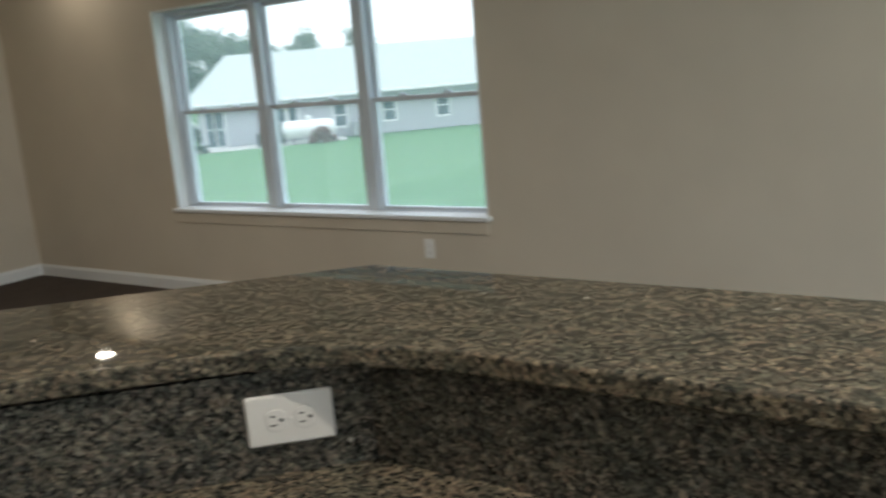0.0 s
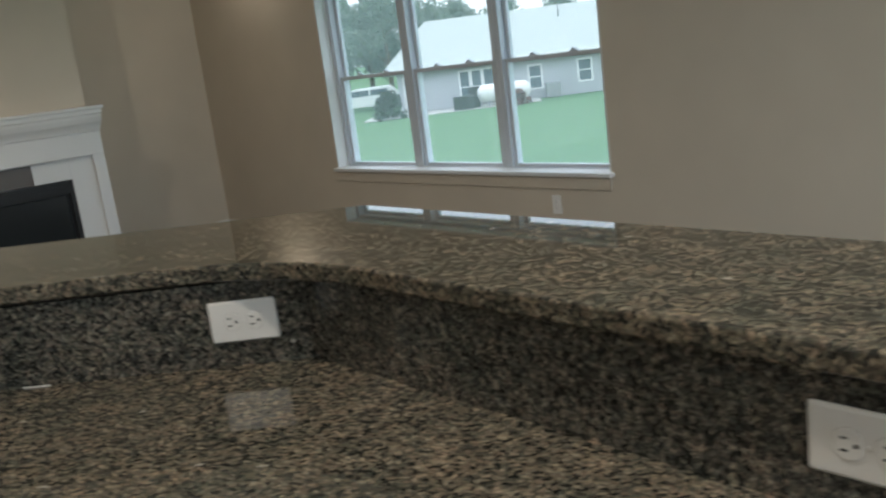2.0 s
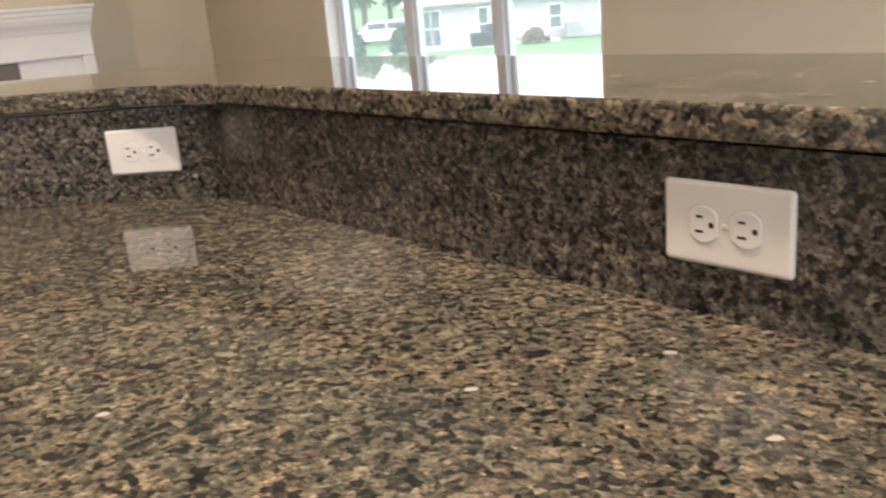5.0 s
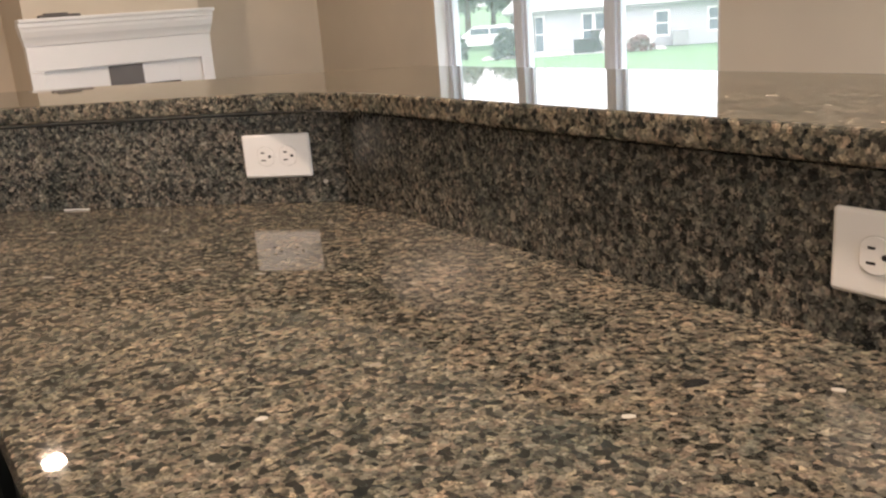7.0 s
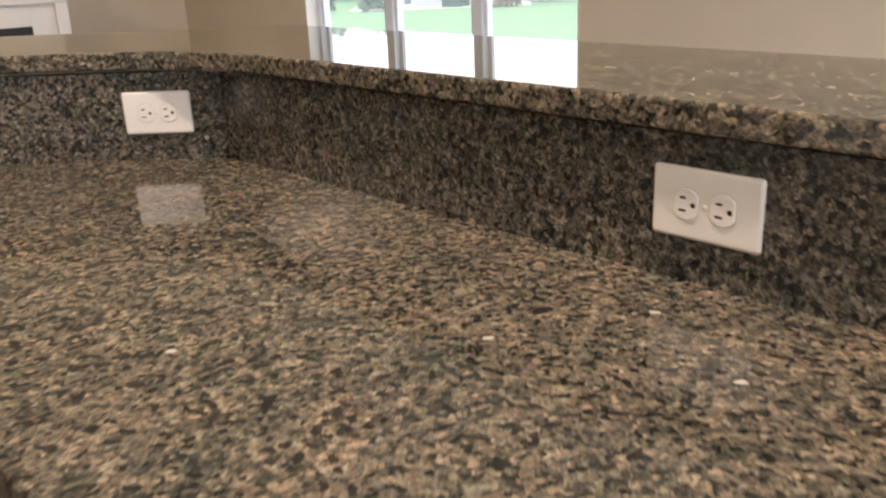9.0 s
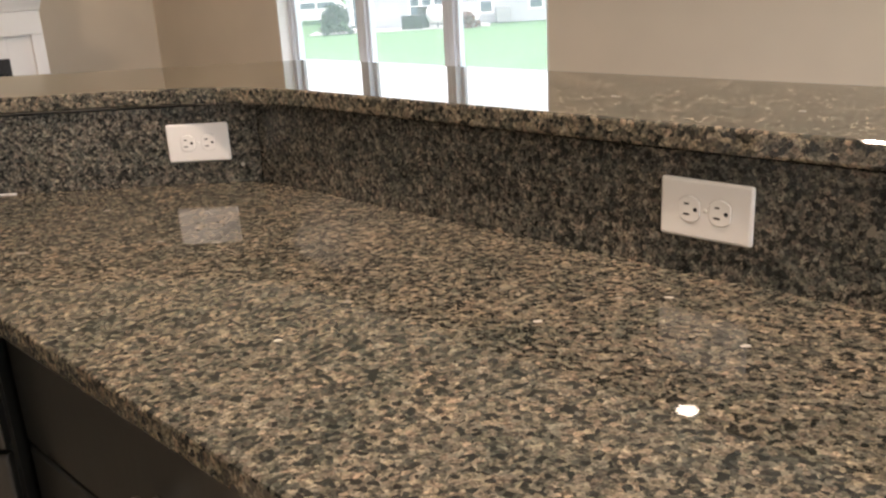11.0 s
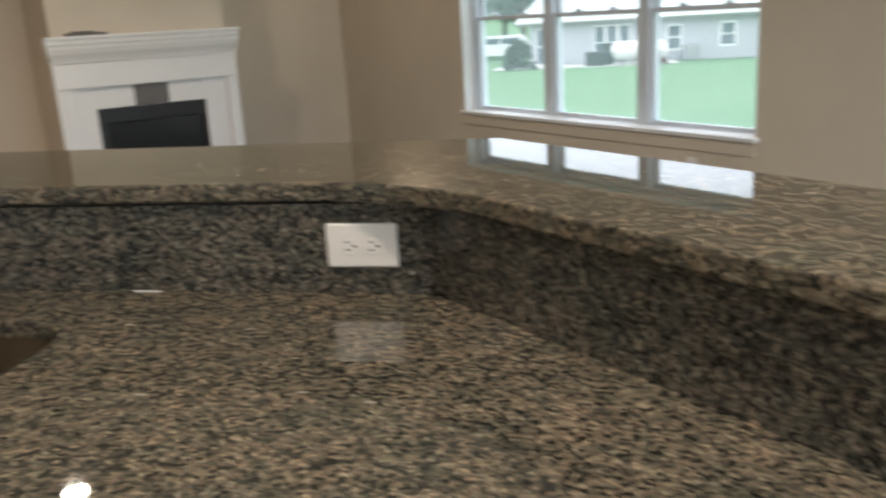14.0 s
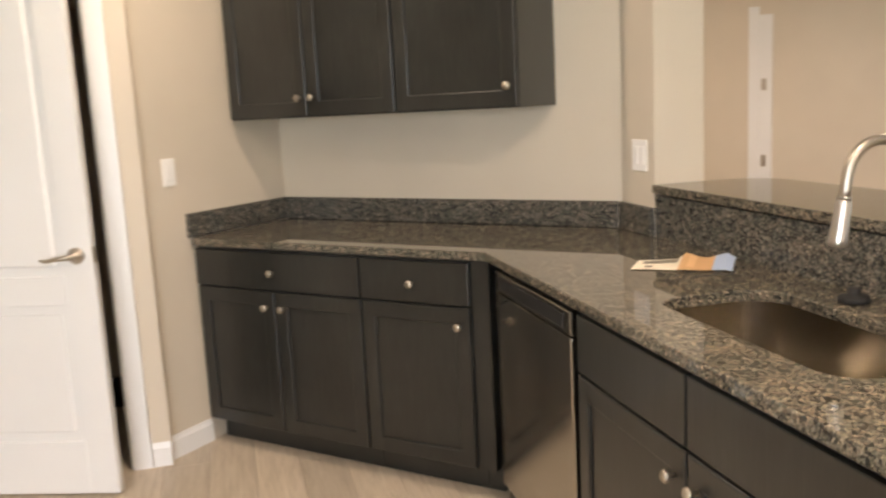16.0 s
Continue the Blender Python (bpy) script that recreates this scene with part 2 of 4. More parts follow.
# ---- mesh helpers ----
def box(bm, x0, x1, y0, y1, z0, z1, bevel=0.0, seg=1, m=None):
    vs = [bm.verts.new((x, y, z)) for z in (z0, z1) for x, y in ((x0, y0), (x1, y0), (x1, y1), (x0, y1))]
    fs = [bm.faces.new([vs[i] for i in q]) for q in ((3, 2, 1, 0), (4, 5, 6, 7), (0, 1, 5, 4), (1, 2, 6, 5), (2, 3, 7, 6), (3, 0, 4, 7))]
    if m is not None:
        bmesh.ops.transform(bm, matrix=m, verts=vs)
    if bevel:
        es = list({e for f in fs for e in f.edges})
        bmesh.ops.bevel(bm, geom=es, offset=bevel, segments=seg, affect="EDGES", profile=0.5)
    return bm


def prism(bm, poly, z0, z1, bevel=0.0, seg=2, holes=()):
    """A slab over an outline, with openings through it."""
    loops, edges = [poly, *holes], []
    for lp in loops:
        vs = [bm.verts.new((x, y, z1)) for x, y in lp]
        edges += [bm.edges.new((vs[i], vs[(i + 1) % len(vs)])) for i in range(len(vs))]
    got = bmesh.ops.triangle_fill(bm, edges=edges, use_beauty=True)
    faces = [g for g in got["geom"] if isinstance(g, bmesh.types.BMFace)]
    ext = bmesh.ops.extrude_face_region(bm, geom=faces)
    vs = [g for g in ext["geom"] if isinstance(g, bmesh.types.BMVert)]
    bmesh.ops.translate(bm, vec=(0, 0, z0 - z1), verts=vs)
    bmesh.ops.recalc_face_normals(bm, faces=bm.faces[:])
    bmesh.ops.dissolve_limit(bm, angle_limit=0.02, verts=bm.verts[:], edges=bm.edges[:])
    if bevel:
        es = [e for e in bm.edges if len(e.link_faces) == 2 and abs(e.link_faces[0].normal.z) + abs(e.link_faces[1].normal.z) > 0.9
              and abs(e.link_faces[0].normal.dot(e.link_faces[1].normal)) < 0.3]
        bmesh.ops.bevel(bm, geom=es, offset=bevel, segments=seg, affect="EDGES", profile=0.5)
    return bm


def lathe(bm, profile, n=24, m=None):
    """A turned shape about z from (radius, height) pairs."""
    rings = []
    for r, z in profile:
        rings.append([bm.verts.new((r * math.cos(2 * math.pi * i / n), r * math.sin(2 * math.pi * i / n), z)) for i in range(n)] if r > 1e-6
                     else [bm.verts.new((0, 0, z))])
    for a, b in zip(rings, rings[1:]):
        for i in range(n):
            j = (i + 1) % n
            if len(a) == 1 and len(b) > 1:
                bm.faces.new((a[0], b[i], b[j]))
            elif len(b) == 1 and len(a) > 1:
                bm.faces.new((a[i], a[j], b[0]))
            elif len(a) > 1:
                bm.faces.new((a[i], a[j], b[j], b[i]))
    for f in bm.faces:
        f.smooth = True
    if m is not None:
        bmesh.ops.transform(bm, matrix=m, verts=[v for r in rings for v in r])
    return bm


def tube(bm, pts, radii, n=16):
    """A round bar swept along points."""
    pts = [Vector(p) for p in pts]
    rings, side = [], None
    for i, p in enumerate(pts):
        d = (pts[min(i + 1, len(pts) - 1)] - pts[max(i - 1, 0)]).normalized()
        if side is None:
            side = d.cross(Vector((0.3, 0.9, 0.2))).normalized()
        side = (side - d * side.dot(d)).normalized()
        up = d.cross(side)
        r = radii[i] if isinstance(radii, (list, tuple)) else radii
        rings.append([bm.verts.new(p + r * (side * math.cos(2 * math.pi * k / n) + up * math.sin(2 * math.pi * k / n))) for k in range(n)])
    for a, b in zip(rings, rings[1:]):
        for k in range(n):
            f = bm.faces.new((a[k], a[(k + 1) % n], b[(k + 1) % n], b[k]))
            f.smooth = True
    bm.faces.new(rings[0][::-1])
    bm.faces.new(rings[-1])
    return bm


def thing(name, m, label="", category="", group="", kind=""):
    return_ob = new(name)
    return_ob.matrix_basis = m
    return_ob.empty_display_size = 0.05
    return tagged(return_ob, label, category, group, kind)


def part(name, bm, material, parent=None, label="", m=None):
    me = bpy.data.meshes.new(name)
    bmesh.ops.recalc_face_normals(bm, faces=bm.faces[:])
    bm.to_mesh(me)
    bm.free()
    me.materials.append(material)
    ob = new(name, me)
    if parent is not None:
        ob.parent = parent
    if m is not None:
        ob.matrix_basis = m
    return tagged(ob, label)


def solid(name, bm, material, label, category, kind="", m=None, group=""):
    return tagged(part(name, bm, material, None, "", m), label, category, group, kind)


def nb():
    return bmesh.new()


def slabs(boxes, bevel=0.0, seg=1):
    bm = nb()
    for b in boxes:
        box(bm, *b, bevel=bevel, seg=seg)
    return bm


def band(a, b, xa, end, r_front=0.0, arc=10):
    """The outline between two offsets of the bent bar line, from x = xa to end metres along the second leg; a pair of offsets
    may differ from leg to leg."""
    def bend(d):
        da, db = d
        return ((R2 * db - da), da)

    def tip(d):
        return ((end + d[1]) / R2, (-end + d[1]) / R2)
    near, far = bend(a), bend(b)
    pts = [(xa, a[0])]
    if r_front:
        t = r_front * math.tan(radians(22.5))
        c = (near[0] - t, near[1] - r_front)
        pts += [(c[0] + r_front * math.sin(radians(45 * k / arc)), c[1] + r_front * math.cos(radians(45 * k / arc))) for k in range(arc + 1)]
    else:
        pts.append(near)
    return pts + [tip(a), tip(b), far, (xa, b[0])]
# ---- setting ----
U_L, U_R, V_W, V_S = -6.45, 4.2, 3.25, -4.6     # living walls in the window frame
WT = 0.15
OP = (-4.47, -1.78, 0.60, 2.03)                  # window opening: along, along, sill, head

bm = slabs([(U_L - WT, OP[0], V_W, V_W + 0.20, -0.3, CEIL), (OP[1], U_R + WT, V_W, V_W + 0.20, -0.3, CEIL),
            (OP[0], OP[1], V_W, V_W + 0.20, -0.3, OP[2]), (OP[0], OP[1], V_W, V_W + 0.20, OP[3], CEIL)])
solid("wall_north", bm, WALL, "beige painted wall with a wide triple window", "wall", "structure", F_B)
bm = slabs([(U_L - WT, U_L, V_S, V_W, -0.3, CEIL)])
solid("wall_west", bm, WALL, "beige painted living room wall", "wall", "structure", F_B)
solid("wall_east", slabs([(U_R, U_R + WT, V_S, -1.2, -0.3, CEIL), (U_R, U_R + WT, 2.4, V_W, -0.3, CEIL), (U_R, U_R + WT, -1.2, 2.4, 2.1, CEIL)]), WALL, "beige painted end wall", "wall", "structure", F_B)
solid("wall_south", slabs([(U_L - WT, U_R + WT, V_S - WT, V_S, -0.3, CEIL)]), WALL, "beige painted wall behind the kitchen", "wall", "structure", F_B)
bm = slabs([(U_L - WT, U_R + WT, V_S - WT, V_W + WT, CEIL, CEIL + 0.12)])
solid("ceiling", bm, CEILING, "smooth off-white ceiling", "ceiling", "structure", F_B)
bm = slabs([(U_L, U_R, V_S, V_W, -0.12, -0.012)])
solid("floor", bm, CARPET, "dark brown carpet in the living room", "floor", "structure", F_B)
# chimney breast
solid("wall_chimney", slabs([(U_L, -5.53, 0.50, 1.76, -0.012, CEIL)]), WALL, "beige chimney breast above a white mantel", "wall", "structure", F_B)
# kitchen back wall, its end stub, the return wall and the angled pantry wall
YB = 1.65
solid("wall_kitchen", slabs([(-4.6, -1.62, YB, YB + 0.12, -0.012, CEIL)]), WALL,
      "beige kitchen wall behind dark cabinets", "wall", "structure", F_C)
bm = nb()
prism(bm, [(-2.333, 0.0), (-2.075, 0.0), (-2.075, 0.195), (-2.45, 0.195)], -0.012, CEIL)
solid("wall_stub", bm, WALL, "short beige wall end beside the raised bar", "wall", "structure")
solid("wall_return", slabs([(-3.47, -3.35, 0.79, YB, -0.012, CEIL)]), WALL, "beige side wall at the counter's end", "wall", "structure", F_C)
bm = slabs([(-3.01, -2.89, -1.94, -1.79, -0.012, CEIL), (-3.01, -2.89, -2.70, -1.94, 2.06, CEIL), (-3.01, -2.89, -3.70, -2.70, -0.012, CEIL)])
solid("wall_pantry", bm, WALL, "angled beige wall around the pantry door", "wall", "structure")
# half wall under the raised bar
bm = nb()
prism(bm, band((0.032, 0.05), (0.15, 0.165), -2.073, 2.6), -0.012, 1.068)
solid("wall_half", bm, WALL, "low beige wall under the raised granite bar", "wall", "structure")


def boards(name, runs, m, h=0.10, d=0.014):
    for k, (x0, x1, y, s) in enumerate(runs):
        bm = nb()
        prof = [(0, 0), (d, 0), (d, h * 0.78), (d * 0.65, h * 0.86), (d * 0.35, h), (0, h)]
        rings = [[bm.verts.new((x, y + s * p, z - 0.012)) for p, z in prof] for x in (x0, x1)]
        n = len(prof)
        for i in range(n):
            bm.faces.new((rings[0][i], rings[0][(i + 1) % n], rings[1][(i + 1) % n], rings[1][i]))
        bm.faces.new(rings[0][::-1])
        bm.faces.new(rings[1])
        solid(name, bm, TRIM, "white painted baseboard", "baseboard", "structure", m)


boards("baseboard", [(U_L, U_R, V_W, -1)], F_B)
boards("baseboard", [(1.76, V_W - 0.014, 0, -1), (V_S, 0.5, 0, -1)], F_B @ pose(U_L, 0, 0, 0, 0, 90))
boards("baseboard", [(-1.866, -1.79, 0, -1)], pose(-2.89, 0, 0.012, 0, 0, 90))
boards("baseboard", [(-1.045, -0.79, 0, 1)], F_C @ pose(-3.35, 0, 0.012, 0, 0, -90))


# ---- window ----
def build_window():
    u0, u1, z0, z1 = OP
    win = thing("window_1", F_B @ pose(0, V_W, 0), "white vinyl triple double-hung window in a beige wall", "window", "", "structure")
    part("jamb", slabs([(u0, u0 + 0.012, 0.0, 0.199, z0, z1), (u1 - 0.012, u1, 0.0, 0.199, z0, z1), (u0 + 0.012, u1 - 0.012, 0.0, 0.199, z1 - 0.012, z1)]), TRIM, win)
    bm = nb()
    box(bm, u0 - 0.01, u1 + 0.02, -0.045, 0.15, z0 - 0.004, z0 + 0.022, 0.006, 2)
    part("window_sill", bm, TRIM, win)
    bm = nb()
    box(bm, u0 - 0.04, u1, -0.016, -0.001, z0 - 0.085, z0 - 0.005, 0.004, 2)
    # wall colour stands in for white trim darkened by shade under the sill
    part("shaded_apron", bm, WALL, win)
    w = (u1 - u0 - 0.024) / 3
    zm = z0 + 0.022 + (z1 - z0 - 0.034) * 0.49
    for k in range(3):
        a = u0 + 0.012 + k * w
        b = a + w
        zb, zt = z0 + 0.022, z1 - 0.012
        fw = 0.042
        fr = part("window_frame", slabs([(a, a + fw, 0.095, 0.195, zb, zt), (b - fw, b, 0.095, 0.195, zb, zt),
                                         (a + fw, b - fw, 0.095, 0.195, zt - 0.03, zt), (a + fw, b - fw, 0.095, 0.195, zb, zb + 0.006)], 0.003), VINYL, win)
        ia, ib, s = a + fw, b - fw, 0.030
        for nm, y, lo, hi in (("lower_sash", 0.112, zb + 0.006, zm + 0.014), ("upper_sash", 0.148, zm - 0.014, zt - 0.03)):
            sash = part(nm, slabs([(ia, ia + s, y, y + 0.032, lo, hi), (ib - s, ib, y, y + 0.032, lo, hi),
                                   (ia + s, ib - s, y, y + 0.032, lo, lo + 0.020), (ia + s, ib - s, y, y + 0.032, hi - 0.028, hi)], 0.003), VINYL, win)
            pane = part("pane", slabs([(ia + s - 0.004, ib - s + 0.004, y + 0.013, y + 0.017, lo + 0.016, hi - 0.024)]), GLASS, sash)
            pane.visible_shadow = False
        for q in (0.3, 0.7):
            x = ia + (ib - ia) * q
            bm = nb()
            box(bm, x - 0.03, x + 0.03, 0.116, 0.142, zm + 0.0145, zm + 0.024, 0.003)
            box(bm, x - 0.012, x + 0.012, 0.108, 0.134, zm + 0.024, zm + 0.036, 0.003)
            part("sash_lock", bm, VINYL, win)


build_window()


# ---- granite ----
def counter():
    r = 2 ** -0.5
    K = (-2.07, -0.64)
    end = 2.6
    left_front = (K[0] - 1.405 * r, K[1] - 1.405 * r)
    left_back = (left_front[0] - 0.638 * r, left_front[1] + 0.638 * r)
    vb = -0.594
    outline = [left_front, left_back, (-2.333, -0.001), (-2.071, -0.001), (-2.071, 0.022), (0.040, 0.022), ((end + 0.035) * r, (-end + 0.035) * r), ((end + vb) * r, (-end + vb) * r),
               (R2 * vb + 0.64, -0.64), K]
    hole = rounded(SINK, 10)
    bm = nb()
    prism(bm, outline, 0.884, 0.914, 0.004, 2, [hole])
    top = solid("countertop", bm, GRANITE, "polished brown and black speckled granite kitchen countertop", "countertop")
    for x, y, w, h, a, m_ in ((0.516, -0.711, 0.027, 0.016, 25, JET), (0.564, -0.714, 0.011, 0.007, 20, TAN), (0.620, -0.721, 0.015, 0.008, -15, PALE),
                              (0.465, -0.769, 0.013, 0.007, 10, PALE), (0.183, -0.782, 0.012, 0.008, 40, PALE), (0.248, -0.678, 0.013, 0.009, 50, TAN),
                              (0.187, -0.695, 0.030, 0.012, 5, JET), (0.028, -0.402, 0.022, 0.005, 5, PALE), (-0.264, -0.401, 0.020, 0.005, 0, PALE),
                              (-0.063, -0.380, 0.016, 0.005, 8, PALE), (-0.420, -0.161, 0.018, 0.005, 0, PALE), (0.66, -0.86, 0.013, 0.007, 10, PALE),
                              (-0.22, -0.17, 0.012, 0.006, 40, PALE), (0.75, -0.98, 0.012, 0.007, 30, PALE)):
        part("crystal", fleck(w, h, int(abs(x) * 1000)), m_, top, "", pose(x, y, 0.9142, 0, 0, a))


def fleck(w, h, seed):
    """A flat irregular mineral crystal."""
    rng = random.Random(seed)
    bm = nb()
    ring = [(w / 2 * math.cos(k * 0.7854) * rng.uniform(0.7, 1.15), h / 2 * math.sin(k * 0.7854) * rng.uniform(0.7, 1.15)) for k in range(8)]
    lo = [bm.verts.new((x, y, 0)) for x, y in ring]
    hi = [bm.verts.new((x * 0.96, y * 0.96, 0.0003)) for x, y in ring]
    for k in range(8):
        bm.faces.new((lo[k], lo[(k + 1) % 8], hi[(k + 1) % 8], hi[k]))
    bm.faces.new(hi)
    return bm


TAN = painted("tan_feldspar", (0.30, 0.26, 0.21), 0.1, 300, 0.0, 0.5)
PALE = painted("pale_feldspar", (0.52, 0.48, 0.42), 0.08, 300, 0.0, 0.3)
JET = painted("black_mica", (0.02, 0.02, 0.02), 0.08, 300, 0.0, 0.3)


SINK = (-1.195, -0.500, -0.478, -0.152)


def rounded(rect, n, grow=0.0, rf=0.085, rb=0.11):
    x0, x1, y0, y1 = rect[0] - grow, rect[1] + grow, rect[2] - grow, rect[3] + grow
    pts = []
    for cx, cy, a0, r in ((x0, y0, 180, rf), (x1, y0, 270, rf), (x1, y1, 0, rb), (x0, y1, 90, rb)):
        ox, oy = cx + r * (1 if cx == x0 else -1), cy + r * (1 if cy == y0 else -1)
        pts += [(ox + r * math.cos(radians(a0 + 90 * k / n)), oy + r * math.sin(radians(a0 + 90 * k / n))) for k in range(n + 1)]
    return pts


counter()
# splash panels behind the counter, up to the bar
bm = nb()
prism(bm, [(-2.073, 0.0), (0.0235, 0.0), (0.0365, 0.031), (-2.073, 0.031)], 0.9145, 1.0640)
spl = solid("shaded_granite_splash", bm, SPLASH_SHADED, "polished granite splash panel behind the sink, shade put in its colour", "backsplash")
part("crystal", fleck(0.012, 0.009, 7), PALE, spl, "", pose(-0.012, -0.0002, 0.949, 90))
bm = nb()
box(bm, -0.505, -0.455, -0.0035, -0.0004, 0.9143, 0.9165, 0.0008)
part("caulk_smear", bm, PLASTIC, spl, "pale caulk smear")
e = 2.6
bm = nb()
VB = 0.017
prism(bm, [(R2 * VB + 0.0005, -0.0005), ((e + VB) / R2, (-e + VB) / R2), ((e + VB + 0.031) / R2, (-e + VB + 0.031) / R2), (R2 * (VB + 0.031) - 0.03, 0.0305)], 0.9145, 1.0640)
spl = solid("shaded_granite_splash", bm, SPLASH_SHADED, "polished granite splash panel with an outlet, shade put in its colour", "backsplash")
for u, z, w, h, k in ((0.456, 0.955, 0.010, 0.016, 0), (0.466, 0.973, 0.006, 0.011, 20), (0.280, 0.931, 0.007, 0.008, 30), (0.289, 0.980, 0.006, 0.008, 0), (0.365, 0.924, 0.006, 0.008, 50),
                       (0.095, 1.037, 0.008, 0.020, 10), (0.685, 0.972, 0.010, 0.012, 60), (1.13, 1.0, 0.010, 0.014, 40)):
    part("crystal", fleck(w, h, int(u * 1000)), TAN, spl, "", F_B @ pose(u, VB - 0.0002, z, 90, k))
bm = nb()
far = [(-1.90, 0.43)] + [(-1.90 - 0.170 * math.sin(radians(a)), 0.235 + 0.195 * math.cos(radians(a))) for a in range(9, 91, 9)]
pts = band((-0.012, -0.008), (0.43, 0.362), -2.070, 2.66, 0.5, 12)[:-1] + far
prism(bm, pts, 1.0705, 1.101, 0.005, 3)
bar = solid("bar_top", bm, GRANITE, "polished brown speckled granite raised bar top", "bar top")
for x, y, w, h, a in ((-0.322, -0.007, 0.026, 0.005, 0), (-0.45, 0.18, 0.012, 0.007, 60), (0.35, 0.02, 0.013, 0.007, 35), (0.62, -0.42, 0.015, 0.008, -30),
                      (0.80, -0.62, 0.012, 0.007, 15), (0.22, 0.12, 0.012, 0.006, 80), (-0.75, 0.08, 0.014, 0.007, 25), (0.55, -0.15, 0.012, 0.007, 5)):
    part("crystal", fleck(w, h, int(abs(x) * 1000) + 3), PALE, bar, "", pose(x, y, 1.1012, 0, 0, a))
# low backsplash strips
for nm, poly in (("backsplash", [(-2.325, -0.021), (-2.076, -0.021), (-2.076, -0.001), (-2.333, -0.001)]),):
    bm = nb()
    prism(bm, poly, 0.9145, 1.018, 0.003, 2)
    solid(nm, bm, SPLASH_SHADED, "low granite backsplash strip at the wall end", "backsplash")
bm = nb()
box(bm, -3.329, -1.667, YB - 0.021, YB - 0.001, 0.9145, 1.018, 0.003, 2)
solid("backsplash", bm, SPLASH_SHADED, "low granite backsplash strip along the kitchen wall", "backsplash", "", F_C)
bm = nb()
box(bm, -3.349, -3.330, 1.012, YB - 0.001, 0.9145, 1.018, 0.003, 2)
solid("backsplash", bm, SPLASH_SHADED, "short granite backsplash strip on the side wall", "backsplash", "", F_C)


# ---- sink and faucet ----
def sink():
    s = thing("kitchen_sink", F_A, "stainless steel undermount sink set below the granite", "sink")
    bm = nb()
    levels = [(0.030, 0.8838), (0.013, 0.8838), (0.013, 0.872), (0.012, 0.74), (0.004, 0.705), (-0.022, 0.690), (-0.045, 0.686)]
    rings = []
    for g, z in levels:
        rings.append([bm.verts.new((x, y, z)) for x, y in rounded(SINK, 8, g, 0.085 + min(g, 0) * 0.3, 0.11 + min(g, 0) * 0.3)])
    n = len(rings[0])
    for a, b in zip(rings, rings[1:]):
        for i in range(n):
            bm.faces.new((a[i], a[(i + 1) % n], b[(i + 1) % n], b[i])).smooth = True
    bm.faces.new(rings[-1])
    for i in range(n):
        bm.edges.get((rings[1][i], rings[1][(i + 1) % n])).smooth = False
    part("basin", bm, SINKSTEEL, s)
    bm = nb()
    lathe(bm, [(0.0, 0.6865), (0.03, 0.6868), (0.038, 0.690), (0.045, 0.6875), (0.046, 0.686)], 24, pose(-0.85, -0.30, 0))
    part("drain", bm, NICKEL, s)


def faucet():
    f = thing("kitchen_faucet", pose(-0.825, -0.062, 0.914), "brushed nickel gooseneck pull-down kitchen faucet", "faucet")
    bm = nb()
    lathe(bm, [(0.0, 0.0005), (0.027, 0.0005), (0.027, 0.006), (0.022, 0.010), (0.0175, 0.014), (0.0175, 0.135), (0.0155, 0.142), (0.0135, 0.146), (0.0, 0.147)])
    part("body", bm, NICKEL, f)
    r = 0.080
    pts = [(0, 0, 0.13), (0, 0, 0.18), (0, 0, 0.24), (0, 0, 0.307)]
    pts += [(0, -r + r * math.cos(radians(a)), 0.307 + r * math.sin(radians(a))) for a in range(8, 177, 8)]
    end = Vector(pts[-1])
    d = (end - Vector(pts[-2])).normalized()
    pts += [tuple(end + d * q) for q in (0.025, 0.048)]
    part("gooseneck", tube(nb(), pts, 0.0118, 18), NICKEL, f)
    h0 = end + d * 0.046
    part("spray_head", tube(nb(), [tuple(h0 + d * q) for q in (0, 0.004, 0.012, 0.06, 0.085, 0.098, 0.1)],
                            [0.0125, 0.0158, 0.0165, 0.0185, 0.0205, 0.0205, 0.0185], 18), CHROME, f, "bright steel spray head")
    part("collar", tube(nb(), [tuple(h0 + d * q) for q in (-0.006, 0.0)], 0.0150, 18), STEEL, f)
    part("handle", tube(nb(), [(0.012, 0, 0.075), (0.03, 0, 0.078), (0.034, -0.002, 0.08), (0.055, -0.010, 0.082), (0.085, -0.02, 0.072)],
                        [0.0145, 0.0145, 0.009, 0.0075, 0.006], 14), NICKEL, f)


sink()
faucet()
bm = nb()
lathe(bm, [(0.0, 0.001), (0.036, 0.001), (0.038, 0.008), (0.034, 0.016), (0.020, 0.019), (0.015, 0.020), (0.015, 0.032), (0.012, 0.036), (0.0, 0.037)], 28)
solid("sink_stopper", bm, RUBBER, "black rubber sink stopper lying by the faucet", "stopper", "", pose(-0.968, -0.078, 0.914))


